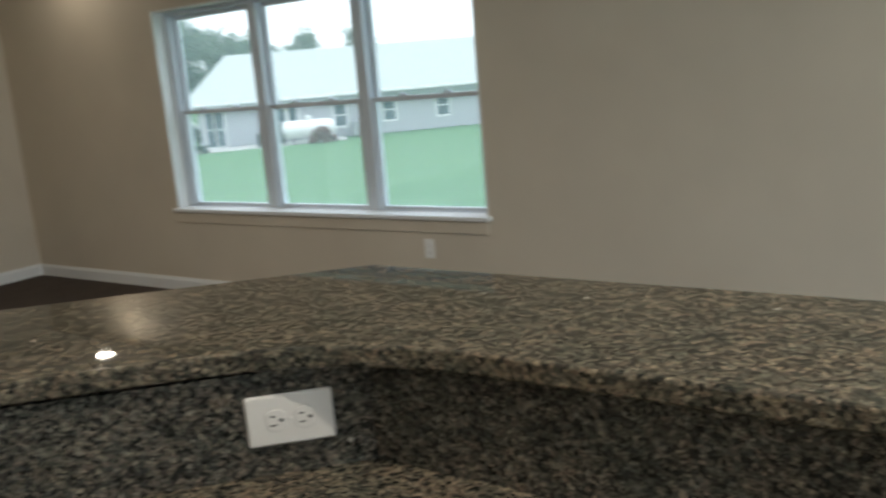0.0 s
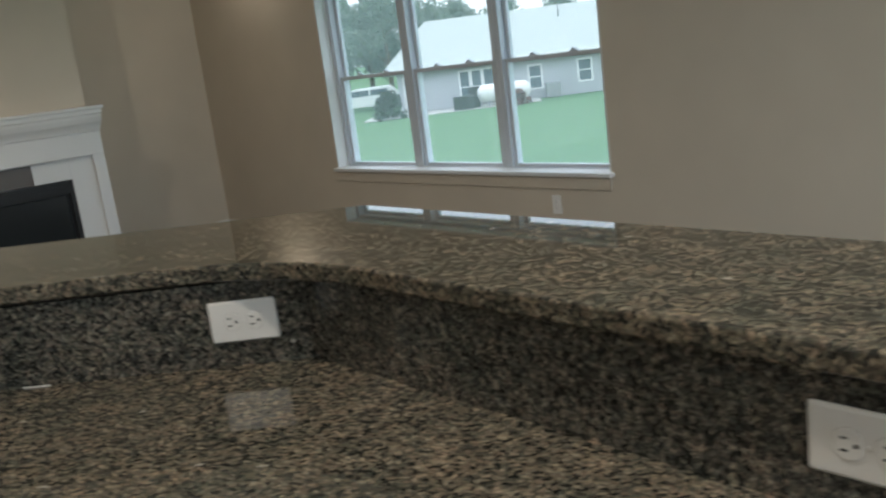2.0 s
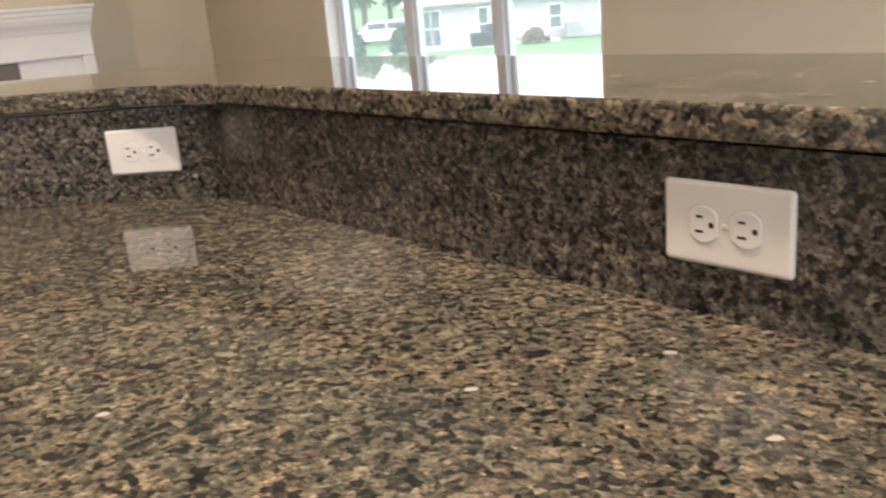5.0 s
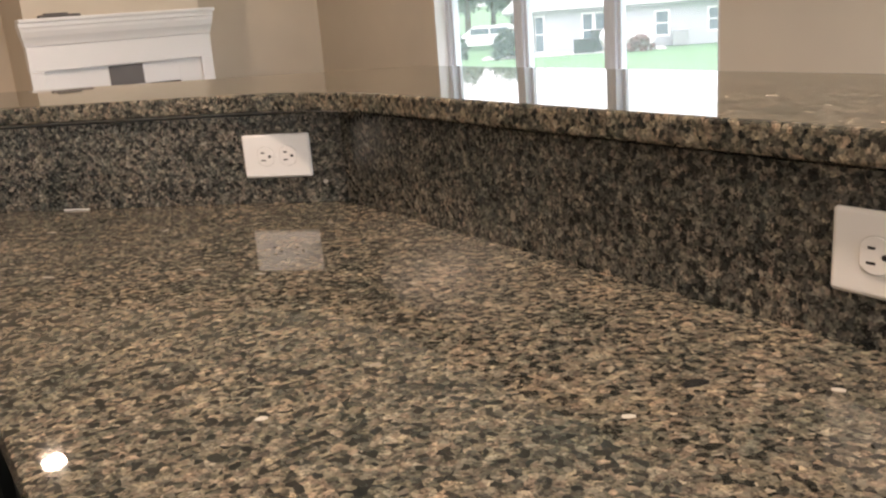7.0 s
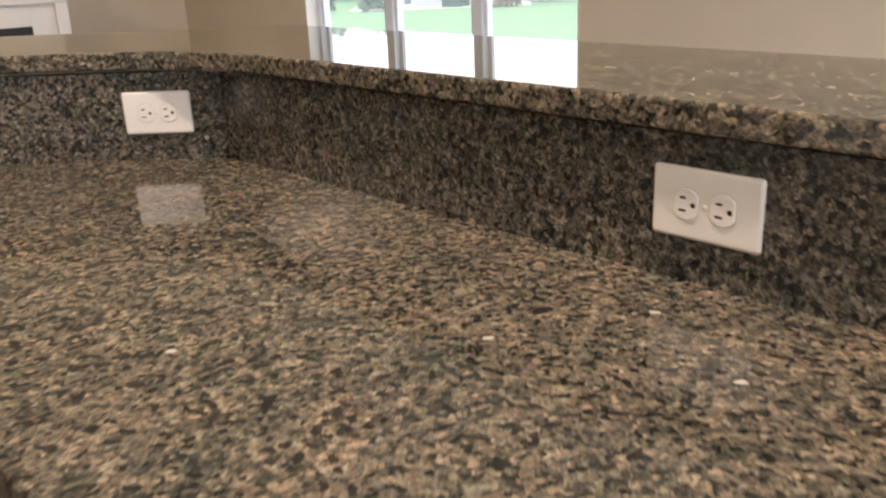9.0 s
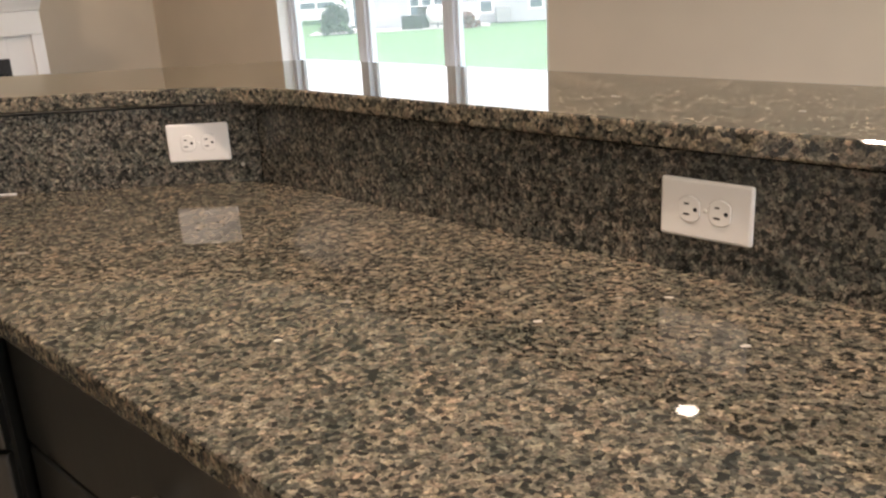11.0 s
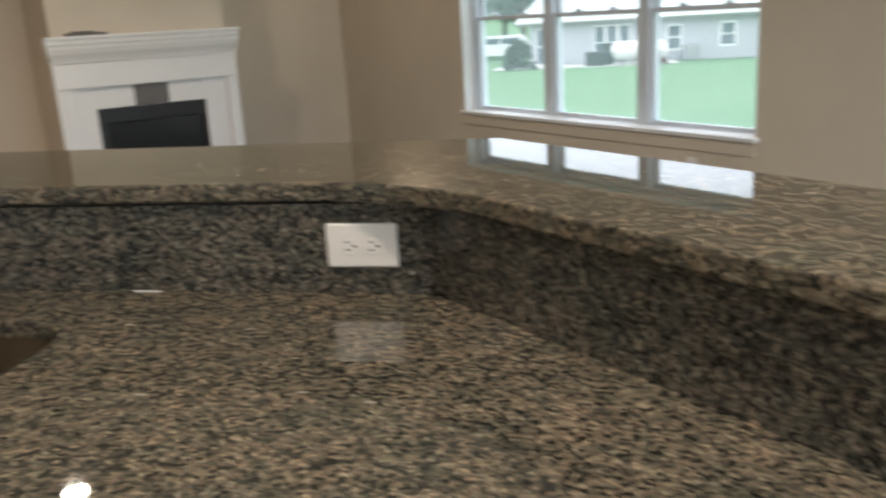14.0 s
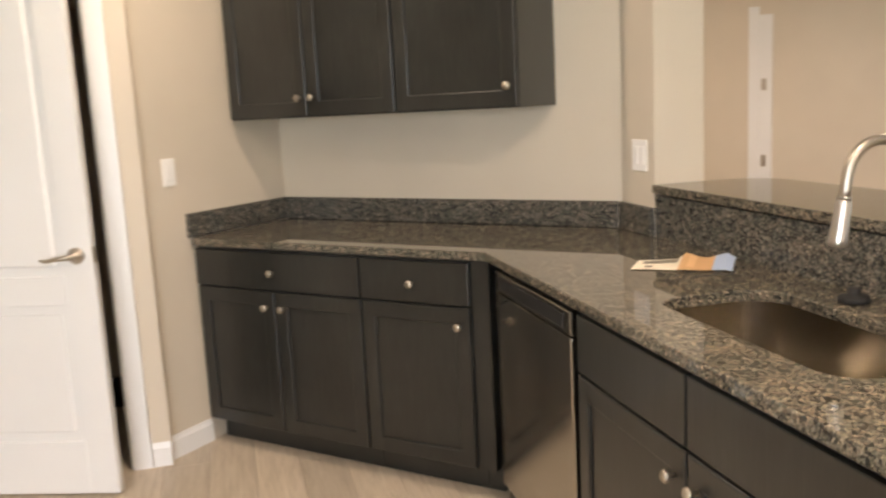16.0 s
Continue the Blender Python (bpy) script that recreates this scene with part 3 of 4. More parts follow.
# ---- outlets and switches ----
def outlet(m, label, group="outlets"):
    o = thing("wall_outlet", m, label, "outlet", group)
    bm = nb()
    box(bm, -0.059, 0.059, -0.0075, -0.0005, -0.0363, 0.0363, 0.0042, 4)
    part("plate", bm, PLASTIC, o)
    for cx in (-0.0196, 0.0196):
        bm = nb()
        ring = []
        for k in range(40):
            a = 2 * math.pi * k / 40
            ring.append((max(-0.0132, min(0.0132, 0.0160 * math.cos(a))), 0.0160 * math.sin(a)))
        lo = [bm.verts.new((cx + x, -0.006, z)) for x, z in ring]
        mid = [bm.verts.new((cx + x, -0.0084, z)) for x, z in ring]
        top = [bm.verts.new((cx + x * 0.95, -0.0090, z * 0.95)) for x, z in ring]
        for a, b in ((lo, mid), (mid, top)):
            for k in range(40):
                bm.faces.new((a[k], a[(k + 1) % 40], b[(k + 1) % 40], b[k]))
        bm.faces.new(top)
        face = part("receptacle", bm, PLASTIC, o)
        # flat greyer ring stands in for the shade around the receptacle
        groove_shade = nb()
        outer = [groove_shade.verts.new((cx + x * 1.05, -0.0076, z * 1.05)) for x, z in ring]
        inner = [groove_shade.verts.new((cx + x * 0.99, -0.0076, z * 0.99)) for x, z in ring]
        for k in range(40):
            groove_shade.faces.new((outer[k], outer[(k + 1) % 40], inner[(k + 1) % 40], inner[k]))
        part("groove_shade", groove_shade, SHADOWGAP, face)
        for dz, ln in ((0.0064, 0.0062), (-0.0064, 0.0078)):
            bm = nb()
            box(bm, cx - 0.0035 - ln / 2, cx - 0.0035 + ln / 2, -0.0093, -0.0080, dz - 0.0011, dz + 0.0011)
            part("slot", bm, DARKSLOT, face)
        bm = nb()
        lathe(bm, [(0, 0), (0.0026, 0), (0.0026, 0.0013), (0, 0.0013)], 12, pose(cx + 0.0078, -0.0080, 0.0, 90))
        part("ground_hole", bm, DARKSLOT, face)
    bm = nb()
    lathe(bm, [(0, 0), (0.003, 0), (0.0026, 0.0008), (0, 0.001)], 14, pose(0, -0.0073, 0, 90))
    part("screw", bm, PLASTIC, o)
    return o


SHADOWGAP = painted("plastic_gap_shade", (0.62, 0.60, 0.57), 0.5)
outlet(pose(-0.090, 0, 0.996), "white duplex outlet on the granite splash near the corner")
outlet(F_B @ pose(0.946, 0.017, 0.997), "white duplex outlet on the longer granite splash")
outlet(F_B @ pose(-2.21, V_W, 0.415, 0, 90, 0), "white duplex outlet low on the wall below the window")


def switch_plate(m, label, gangs=1):
    s = thing("light_switch", m, label, "switch", "switches")
    w = 0.035 + 0.023 * (gangs - 1)
    bm = nb()
    box(bm, -w, w, -0.006, -0.0005, -0.057, 0.057, 0.0025, 2)
    part("plate", bm, PLASTIC, s)
    for k in range(gangs):
        cx = (k - (gangs - 1) / 2) * 0.046
        bm = nb()
        box(bm, cx - 0.0165, cx + 0.0165, -0.009, -0.005, -0.033, 0.033, 0.0015, 2)
        part("rocker", bm, PLASTIC, s)


switch_plate(F_C @ pose(-3.35, 0.945, 1.20, 0, 0, 90), "white switch plate on the side wall above the counter")
switch_plate(pose(-2.18, 0.0, 1.20), "white double switch plate on the short wall", 2)


# ---- cabinets ----
def knob(parent, x, y, z):
    bm = nb()
    lathe(bm, [(0, 0), (0.006, 0), (0.005, 0.010), (0.0075, 0.015), (0.0145, 0.019), (0.0155, 0.024), (0.011, 0.029), (0, 0.031)], 18, pose(x, y, z, 90))
    part("knob", bm, NICKEL, parent, "round satin nickel knob")


def shaker(x0, x1, z0, z1, parent, rail=0.060, t=0.019):
    """A frame-and-panel door standing just off the cabinet's face."""
    bm = nb()
    hole = [(x0 + rail, z0 + rail), (x1 - rail, z0 + rail), (x1 - rail, z1 - rail), (x0 + rail, z1 - rail)]
    prism(bm, [(x0, z0), (x1, z0), (x1, z1), (x0, z1)], 0.0005, 0.0005 + t, 0.0055, 4, [hole])
    bmesh.ops.transform(bm, matrix=pose(0, 0, 0, 90), verts=bm.verts[:])
    door = part("door", bm, WOOD, parent)
    bm = nb()
    box(bm, x0 + rail - 0.004, x1 - rail + 0.004, -0.0105, -0.002, z0 + rail - 0.004, z1 - rail + 0.004)
    part("panel", bm, WOOD, door)
    return door


def base_unit(m, w, label, doors=1, drawers=1, depth=0.57, knob_side=1, false_front=False):
    c = thing("base_cabinet", m, label, "cabinet", "base cabinets")
    bm = slabs([(0.0008, w - 0.0008, 0.0, depth, 0.105, 0.8836)])
    box(bm, 0.0008, w - 0.0008, 0.07, depth, -0.0005, 0.105)
    part("body", bm, WOOD, c)
    g = 0.004
    dw = w / drawers
    for k in range(drawers):
        bm = nb()
        box(bm, k * dw + g, (k + 1) * dw - g, -0.0195, -0.0005, 0.715, 0.868, 0.003, 2)
        d = part("drawer_front", bm, WOOD, c)
        if not false_front:
            knob(d, (k + 0.5) * dw, -0.0195, 0.785)
    dw = w / doors
    for k in range(doors):
        d = shaker(k * dw + g, (k + 1) * dw - g, 0.112, 0.706, c)
        s = (1 if k == 0 else -1) if doors == 2 else knob_side
        kx = (k + 1) * dw - 0.045 if s > 0 else k * dw + 0.045
        knob(d, kx, -0.0195, 0.64)


def upper_unit(m, w, label, doors=1, knob_side=1):
    c = thing("wall_cabinet", m, label, "cabinet", "wall cabinets")
    part("body", slabs([(0.0008, w - 0.0008, 0.0, 0.327, 1.395, 2.31)]), WOOD, c)
    g, dw = 0.004, w / doors
    for k in range(doors):
        d = shaker(k * dw + g, (k + 1) * dw - g, 1.40, 2.30, c)
        s = (1 if k == 0 else -1) if doors == 2 else knob_side
        kx = (k + 1) * dw - 0.035 if s > 0 else k * dw + 0.035
        knob(d, kx, -0.0195, 1.475)


YC = 1.045
base_unit(F_C @ pose(-3.332, YC, 0), 0.862, "dark-stained base cabinet with a drawer and two doors", 2, 1)
base_unit(F_C @ pose(-2.469, YC, 0), 0.474, "dark-stained narrow base cabinet with a drawer and one door", 1, 1)
bm = nb()
box(bm, -1.994, -1.925, YC - 0.002, YC + 0.4, 0.105, 0.8836)
box(bm, -1.994, -1.93, YC + 0.07, YC + 0.4, 0.0, 0.105)
solid("cabinet_filler", bm, WOOD, "dark-stained filler strip beside the dishwasher", "filler", "", F_C)
upper_unit(F_C @ pose(-3.322, 1.322, 0), 0.878, "dark-stained wall cabinet with two shaker doors", 2)
upper_unit(F_C @ pose(-2.443, 1.322, 0), 0.529, "dark-stained wall cabinet with one shaker door", 1)
base_unit(pose(-1.318, -0.612, 0), 1.10, "dark-stained sink base cabinet with false drawer fronts", 2, 2, 0.10, 1, True)
for k in range(3):
    base_unit(F_B @ pose(0.28 + 0.77 * k, -0.555, 0), 0.768, "dark-stained base cabinet below the outlet run", 2, 1)


def dishwasher():
    d = thing("dishwasher", pose(-1.998, -0.612, 0), "stainless steel dishwasher with a dark control strip", "dishwasher")
    w = 0.655
    part("tub", slabs([(0.004, w - 0.004, 0.005, 0.56, 0.0, 0.8825)]), BLACK, d)
    bm = nb()
    box(bm, 0.004, w - 0.004, -0.022, 0.004, 0.112, 0.795, 0.006, 3)
    part("door", bm, APPLIANCE, d)
    bm = nb()
    box(bm, 0.004, w - 0.004, -0.022, 0.004, 0.799, 0.868, 0.005, 2)
    cp = part("control_panel", bm, APPLIANCE, d)
    bm = nb()
    box(bm, 0.05, w - 0.05, -0.0245, -0.0215, 0.812, 0.852, 0.002, 2)
    part("control_strip", bm, BLACK, cp, "glossy black control strip")
    part("toe_panel", slabs([(0.01, w - 0.01, -0.001, 0.004, 0.002, 0.108)]), BLACK, d)


dishwasher()


# ---- fireplace ----
def fireplace():
    fp = thing("fireplace", F_B @ pose(-5.53, 1.13, -0.012, 0, 0, 90), "white mantel fireplace with a dark glass firebox", "fireplace")
    for b in ((-0.60, -0.40, -0.045, -0.001, 0, 1.0), (0.40, 0.60, -0.045, -0.001, 0, 1.0), (-0.40, 0.40, -0.045, -0.001, 0.842, 1.0)):
        part("surround", slabs([b], 0.002), TRIM, fp)
    for s in (-1, 1):
        x0, x1 = sorted((s * 0.575, s * 0.665))
        bm = nb()
        box(bm, x0, x1, -0.085, -0.046, 0, 1.0, 0.004, 2)
        box(bm, x0 - 0.008, x1 + 0.008, -0.093, -0.046, 0, 0.14, 0.004, 2)
        part("pilaster", bm, TRIM, fp)
    bm = nb()
    box(bm, -0.665, 0.665, -0.085, -0.001, 1.0, 1.175, 0.004, 2)
    part("frieze", bm, TRIM, fp)
    bm = nb()
    prof = [(-0.085, 1.176), (-0.093, 1.176), (-0.097, 1.195), (-0.105, 1.215), (-0.118, 1.24), (-0.128, 1.275), (-0.131, 1.30), (-0.138, 1.305), (-0.138, 1.335)]
    rings = []
    for y, z in prof:
        g = (-y - 0.085) * 0.5
        rings.append([bm.verts.new(p) for p in ((-0.665 - g, -0.001, z), (-0.665 - g, y, z), (0.665 + g, y, z), (0.665 + g, -0.001, z))])
    for a, b in zip(rings, rings[1:]):
        for i in range(4):
            bm.faces.new((a[i], a[(i + 1) % 4], b[(i + 1) % 4], b[i]))
    bm.faces.new(rings[0][::-1])
    bm.faces.new(rings[-1])
    part("crown", bm, TRIM, fp)
    bm = nb()
    box(bm, -0.688, 0.708, -0.15, -0.001, 1.336, 1.362, 0.005, 2)
    part("shelf", bm, TRIM, fp)
    part("firebox", slabs([(-0.399, 0.399, -0.02, -0.001, 0.0, 0.841), (-0.399, -0.36, -0.05, -0.02, 0, 0.841), (0.36, 0.399, -0.05, -0.02, 0, 0.841),
                           (-0.36, 0.36, -0.06, -0.02, 0.74, 0.841), (-0.36, 0.36, -0.06, -0.02, 0.0, 0.11)], 0.002), BLACK, fp)
    bm = nb()
    for k in range(4):
        box(bm, -0.35, 0.35, -0.066, -0.06, 0.755 + 0.02 * k, 0.765 + 0.02 * k, 0.001)
    part("louvre", bm, BLACK, fp)
    part("fire_glass", slabs([(-0.34, 0.34, -0.032, -0.024, 0.12, 0.735)], 0.002), FIRESCREEN, fp)
    bm = nb()
    box(bm, -0.125, 0.125, -0.052, -0.0455, 0.845, 0.992, 0.002)
    part("slate_tile", bm, SLATE, fp, "grey slate tile above the firebox")


fireplace()
bm = nb()
box(bm, -0.14, 0.14, -0.035, 0.035, 0.0, 0.018, 0.006, 2)
box(bm, -0.10, 0.06, -0.028, 0.03, 0.018, 0.030, 0.005, 2)
solid("folded_manual", bm, SLATE, "dark folded booklet lying on the mantel shelf", "booklet", "", F_B @ pose(-5.43, 0.72, 1.3505, 0, 0, 90))


# ---- doors ----
def lever(parent, x, y, z, s):
    bm = nb()
    lathe(bm, [(0, 0), (0.031, 0), (0.031, 0.006), (0.024, 0.012), (0.012, 0.016), (0.011, 0.045), (0, 0.046)], 24, pose(x, y, z, 90))
    tube(bm, [(x, y - 0.042, z), (x + s * 0.012, y - 0.05, z), (x + s * 0.05, y - 0.052, z - 0.002), (x + s * 0.09, y - 0.052, z - 0.010), (x + s * 0.115, y - 0.050, z - 0.006)],
         [0.009, 0.010, 0.009, 0.0075, 0.005], 12)
    part("door_handle", bm, NICKEL, parent, "curved satin nickel lever handle")


def leaf(name, m, w, h, label, handle_x, s):
    d = thing(name, m, label, "door", "", "structure")
    bm = nb()
    t = 0.035
    st, top, lock, bot = 0.115, 0.12, 0.11, 0.22
    zl = 0.755
    box(bm, 0, st, 0, t, 0.01, h, 0.002)
    box(bm, w - st, w, 0, t, 0.01, h, 0.002)
    box(bm, st, w - st, 0, t, h - top, h, 0.002)
    box(bm, st, w - st, 0, t, zl, zl + lock, 0.002)
    box(bm, st, w - st, 0, t, 0.01, bot, 0.002)
    part("leaf", bm, TRIM, d)
    for z0, z1 in ((bot, zl), (zl + lock, h - top)):
        bm = nb()
        box(bm, st - 0.002, w - st + 0.002, 0.013, t - 0.013, z0 - 0.002, z1 + 0.002)
        box(bm, st + 0.035, w - st - 0.035, 0.004, t - 0.004, z0 + 0.035, z1 - 0.035, 0.008, 2)
        part("panel", bm, TRIM, d)
    lever(d, handle_x, 0.0, 0.94, s)
    bm = nb()
    box(bm, w - 0.0005, w + 0.0012, 0.006, t - 0.006, 0.91, 0.97)
    part("latch_plate", bm, NICKEL, d)
    return d


ang = math.degrees(math.atan2(-1.972 + 2.69, -2.64 + 2.89))
leaf("door_1", pose(-2.89, -2.69, 0, 0, 0, ang), 0.76, 2.03, "white two-panel pantry door standing ajar", 0.70, -1)
dc = thing("door_casing", F_A, "white painted casing around the pantry door", "door casing", "", "structure")
part("side_casing", slabs([(-2.889, -2.872, -1.945, -1.868, -0.012, 2.12)], 0.004, 2), TRIM, dc)
part("side_casing", slabs([(-2.889, -2.872, -2.78, -2.70, -0.012, 2.12)], 0.004, 2), TRIM, dc)
part("head_casing", slabs([(-2.889, -2.872, -2.70, -1.945, 2.04, 2.12)], 0.004, 2), TRIM, dc)
part("jamb", slabs([(-3.01, -2.889, -1.953, -1.941, -0.012, 2.05), (-3.01, -2.889, -2.699, -2.687, -0.012, 2.05)]), TRIM, dc)
hc = thing("door_2", F_B @ pose(U_L, 0, -0.012, 0, 0, 90), "white door casing with hinges on the living room wall", "door casing", "", "structure")
part("casing", slabs([(-2.15, -2.06, -0.02, -0.001, 0, 2.12)], 0.004, 2), TRIM, hc)
part("jamb", slabs([(-2.06, -1.95, -0.012, -0.001, 0, 2.05)], 0.002), TRIM, hc)
for z in (0.80, 1.46):
    bm = nb()
    box(bm, -2.04, -2.00, -0.016, -0.0125, z - 0.05, z + 0.05, 0.001)
    part("hinge", bm, NICKEL, hc)


# ---- leaflet on the counter ----
def leaflet():
    d = Vector((-1.392 + 1.563, -0.127 + 0.352, 0))
    a = math.degrees(math.atan2(d.y, d.x))
    lf = thing("paper_leaflet", pose(-1.563, -0.352, 0.9146, 0, 0, a), "creased colour leaflet with cream, orange and blue panels", "leaflet")
    w = d.length
    cols = {"photo_panel": PAPERS[0], "orange_panel": PAPERS[1], "blue_panel": PAPERS[2]}
    edges = [0.0, 0.47, 0.80, 1.0]
    ridge = [(0.0, 0.002), (0.25, 0.005), (0.44, 0.012), (0.50, 0.031), (0.56, 0.026), (0.63, 0.019), (0.72, 0.015), (0.80, 0.021), (0.92, 0.030), (1.0, 0.018)]

    def z_at(s):
        for (s0, z0), (s1, z1) in zip(ridge, ridge[1:]):
            if s0 <= s <= s1:
                return z0 + (z1 - z0) * (s - s0) / (s1 - s0)
        return ridge[-1][1]
    for (nm, m_), s0, s1 in zip(cols.items(), edges, edges[1:]):
        bm = nb()
        n, k = 10, 5
        grid = [[[bm.verts.new((w * s, 0.13 * (j / k) + 0.006 * math.sin(9 * s), z_at(s) * (0.15 + 0.85 * j / k) + 0.0012 + h)) for j in range(k + 1)]
                 for s in [s0 + (s1 - s0) * i / n for i in range(n + 1)]] for h in (0.0, 0.0006)]
        for i in range(n):
            for j in range(k):
                for lay, flip in ((grid[1], False), (grid[0], True)):
                    q = [lay[i][j], lay[i + 1][j], lay[i + 1][j + 1], lay[i][j + 1]]
                    bm.faces.new(q[::-1] if flip else q)
        part(nm, bm, m_, lf)
    for nm, a0, a1, b0, b1, m_ in (("printed_photo", 0.07, 0.45, 0.078, 0.118, PAPERS[3]), ("printed_photo", 0.12, 0.20, 0.026, 0.050, PAPERS[3]), ("orange_fold", 0.55, 0.62, 0.02, 0.125, PAPERS[4])):
        bm = nb()
        n = 8
        rows = [[bm.verts.new((w * s, y, z_at(s) * (0.15 + 0.85 * y / 0.13) + 0.0024 + h)) for y in (b0, b1) for h in (0.0, 0.0005)]
                for s in [a0 + (a1 - a0) * i / n for i in range(n + 1)]]
        for p, q in zip(rows, rows[1:]):
            for i, j in ((0, 1), (1, 3), (3, 2), (2, 0)):
                bm.faces.new((p[i], p[j], q[j], q[i]))
        part(nm, bm, m_, lf)


PAPERS = [painted("cream_paper", (0.82, 0.74, 0.60), 0.5, 60, 0.1, 0.1), painted("orange_print", (0.62, 0.36, 0.17), 0.45, 60, 0.1, 0.25),
          painted("blue_print", (0.40, 0.50, 0.68), 0.45, 60, 0.1, 0.2), painted("brown_print", (0.20, 0.18, 0.14), 0.45, 25, 0.1, 0.4),
          painted("pale_orange_print", (0.75, 0.47, 0.24), 0.45, 60, 0.1, 0.2)]
leaflet()


# ---- recessed ceiling lamps, some added as fill ----
def can_light(x, y, power):
    c = thing("recessed_or_fill_light", pose(x, y, CEIL), "white recessed ceiling light, inferred or added as fill, switched on", "ceiling light", "recessed lights")
    bm = nb()
    lathe(bm, [(0.062, -0.001), (0.066, -0.006), (0.09, -0.004), (0.094, -0.0005)], 32)
    part("trim_ring", bm, TRIM, c)
    bm = nb()
    lathe(bm, [(0.0, -0.003), (0.050, -0.003), (0.061, -0.002)], 32)
    part("lens", bm, LAMPGLOW, c)
    lamp = new("recessed_or_fill_lamp", bpy.data.lights.new("recessed_or_fill_lamp", "AREA"))
    lamp.data.energy, lamp.data.color, lamp.data.shape, lamp.data.size = power, (1.0, 0.85, 0.68), "DISK", 0.11
    lamp.matrix_world = pose(x, y, CEIL - 0.02)


# (3.3, 0.4), (-5.2, 0.9) and (1.0, -2.4) are unseen, added to brighten walls and splash
for x, y, watts in ((-1.62, 5.80, 2.4), (3.3, 0.4, 12), (-2.40, 2.19, 24), (-5.2, 0.9, 12), (1.0, -2.4, 7), (0.2, -0.7, 11), (-2.25, -1.55, 5)):
    can_light(x, y, watts)


# ---- outdoors ----
def ground():
    bm = nb()
    rad = [0, 4, 8, 12, 16, 20, 25, 30, 35, 40, 45, 50, 60, 80, 120, 200, 500, 2000]
    n = 48
    rings = []
    for r in rad:
        q = min(1, max(0, (r - 6) / 38))
        z = -0.45 - 1.2 * q * q * (3 - 2 * q)
        rings.append([bm.verts.new((r * math.cos(2 * math.pi * k / n), r * math.sin(2 * math.pi * k / n), z)) for k in range(n)] if r else [bm.verts.new((0, 0, z))])
    for a, b in zip(rings, rings[1:]):
        for k in range(n):
            bm.faces.new((a[0], b[k], b[(k + 1) % n]) if len(a) == 1 else (a[k], b[k], b[(k + 1) % n], a[(k + 1) % n]))
    for f in bm.faces:
        f.smooth = True
    solid("ground", bm, LAWN, "mown green lawn sloping away from the house", "lawn", "structure")


ground()
G = -1.65


def far_window(parent, x, y, z0, z1, w, pane_mat):
    fr = part("window", slabs([(x - w / 2 - 0.1, x + w / 2 + 0.1, y - 0.06, y, z0 - 0.1, z0), (x - w / 2 - 0.1, x + w / 2 + 0.1, y - 0.06, y, z1, z1 + 0.1),
                               (x - w / 2 - 0.1, x - w / 2, y - 0.06, y, z0, z1), (x + w / 2, x + w / 2 + 0.1, y - 0.06, y, z0, z1),
                               (x - w / 2, x + w / 2, y - 0.04, y, (z0 + z1) / 2 - 0.03, (z0 + z1) / 2 + 0.03)]), TRIM, parent)
    part("pane", slabs([(x - w / 2, x + w / 2, y - 0.03, y - 0.004, z0, z1)]), pane_mat, fr)


def house():
    h = thing("neighbour_house", pose(0, 48, G), "grey-sided single-storey house with a pale shingle roof", "house")
    e0, wh = 2.45, 2.45
    part("wall", slabs([(-4.4, 12.6, 0, 9, -0.2, wh)]), SIDING, h)
    bm = nb()
    rz, th = 5.1, 0.14
    P = [(-5.15, -0.6, e0), (13.2, -0.6, e0), (13.2, 4.5, rz), (-2.75, 4.5, rz), (-5.15, 9.6, e0), (13.2, 9.6, e0)]
    vs = [bm.verts.new(p) for p in P]
    lo = [bm.verts.new((x, y, z - th)) for x, y, z in P]
    for f in ((0, 1, 2, 3), (0, 3, 4), (4, 3, 2, 5)):
        bm.faces.new([vs[i] for i in f])
        bm.faces.new([lo[i] for i in f][::-1])
    for i, j in ((0, 1), (1, 2), (2, 5), (4, 0), (5, 4)):
        bm.faces.new((vs[i], lo[i], lo[j], vs[j]))
    part("roof", bm, SHINGLE, h)
    bm = nb()
    vs = [bm.verts.new(p) for p in ((12.5, -0.05, wh), (12.5, 9.05, wh), (12.5, 4.5, rz - 0.2), (12.6, -0.05, wh), (12.6, 9.05, wh), (12.6, 4.5, rz - 0.2))]
    for f in ((0, 1, 2), (5, 4, 3), (0, 3, 4, 1), (1, 4, 5, 2), (2, 5, 3, 0)):
        bm.faces.new([vs[i] for i in f])
    part("gable", bm, SIDING, h, "pale siding gable end")
    part("gutter", slabs([(-5.2, 13.2, -0.72, -0.6, e0 - 0.15, e0 - 0.02)], 0.02), TRIM, h)
    part("fascia", slabs([(-5.15, 13.2, -0.599, -0.02, e0 - 0.26, e0 - 0.145)]), FASCIA, h)
    for x, w, z0, z1 in ((3.33, 0.62, 0.62, 1.80), (6.1, 0.66, 0.72, 1.82), (9.2, 0.66, 0.72, 1.82)):
        far_window(h, x, 0, z0, z1, w, FARPANE)
    for x in (-0.62, 0.05, 0.72):
        far_window(h, x, 0, 0.25, 1.95, 0.48, FARPANE)
    for x in (-3.8, -3.25):
        far_window(h, x, 0, 0.12, 1.95, 0.42, FARPANE)
    part("vent_pipe", tube(nb(), [(5.2, 3.2, 4.3), (5.2, 3.2, 5.1)], 0.06, 10), FASCIA, h)


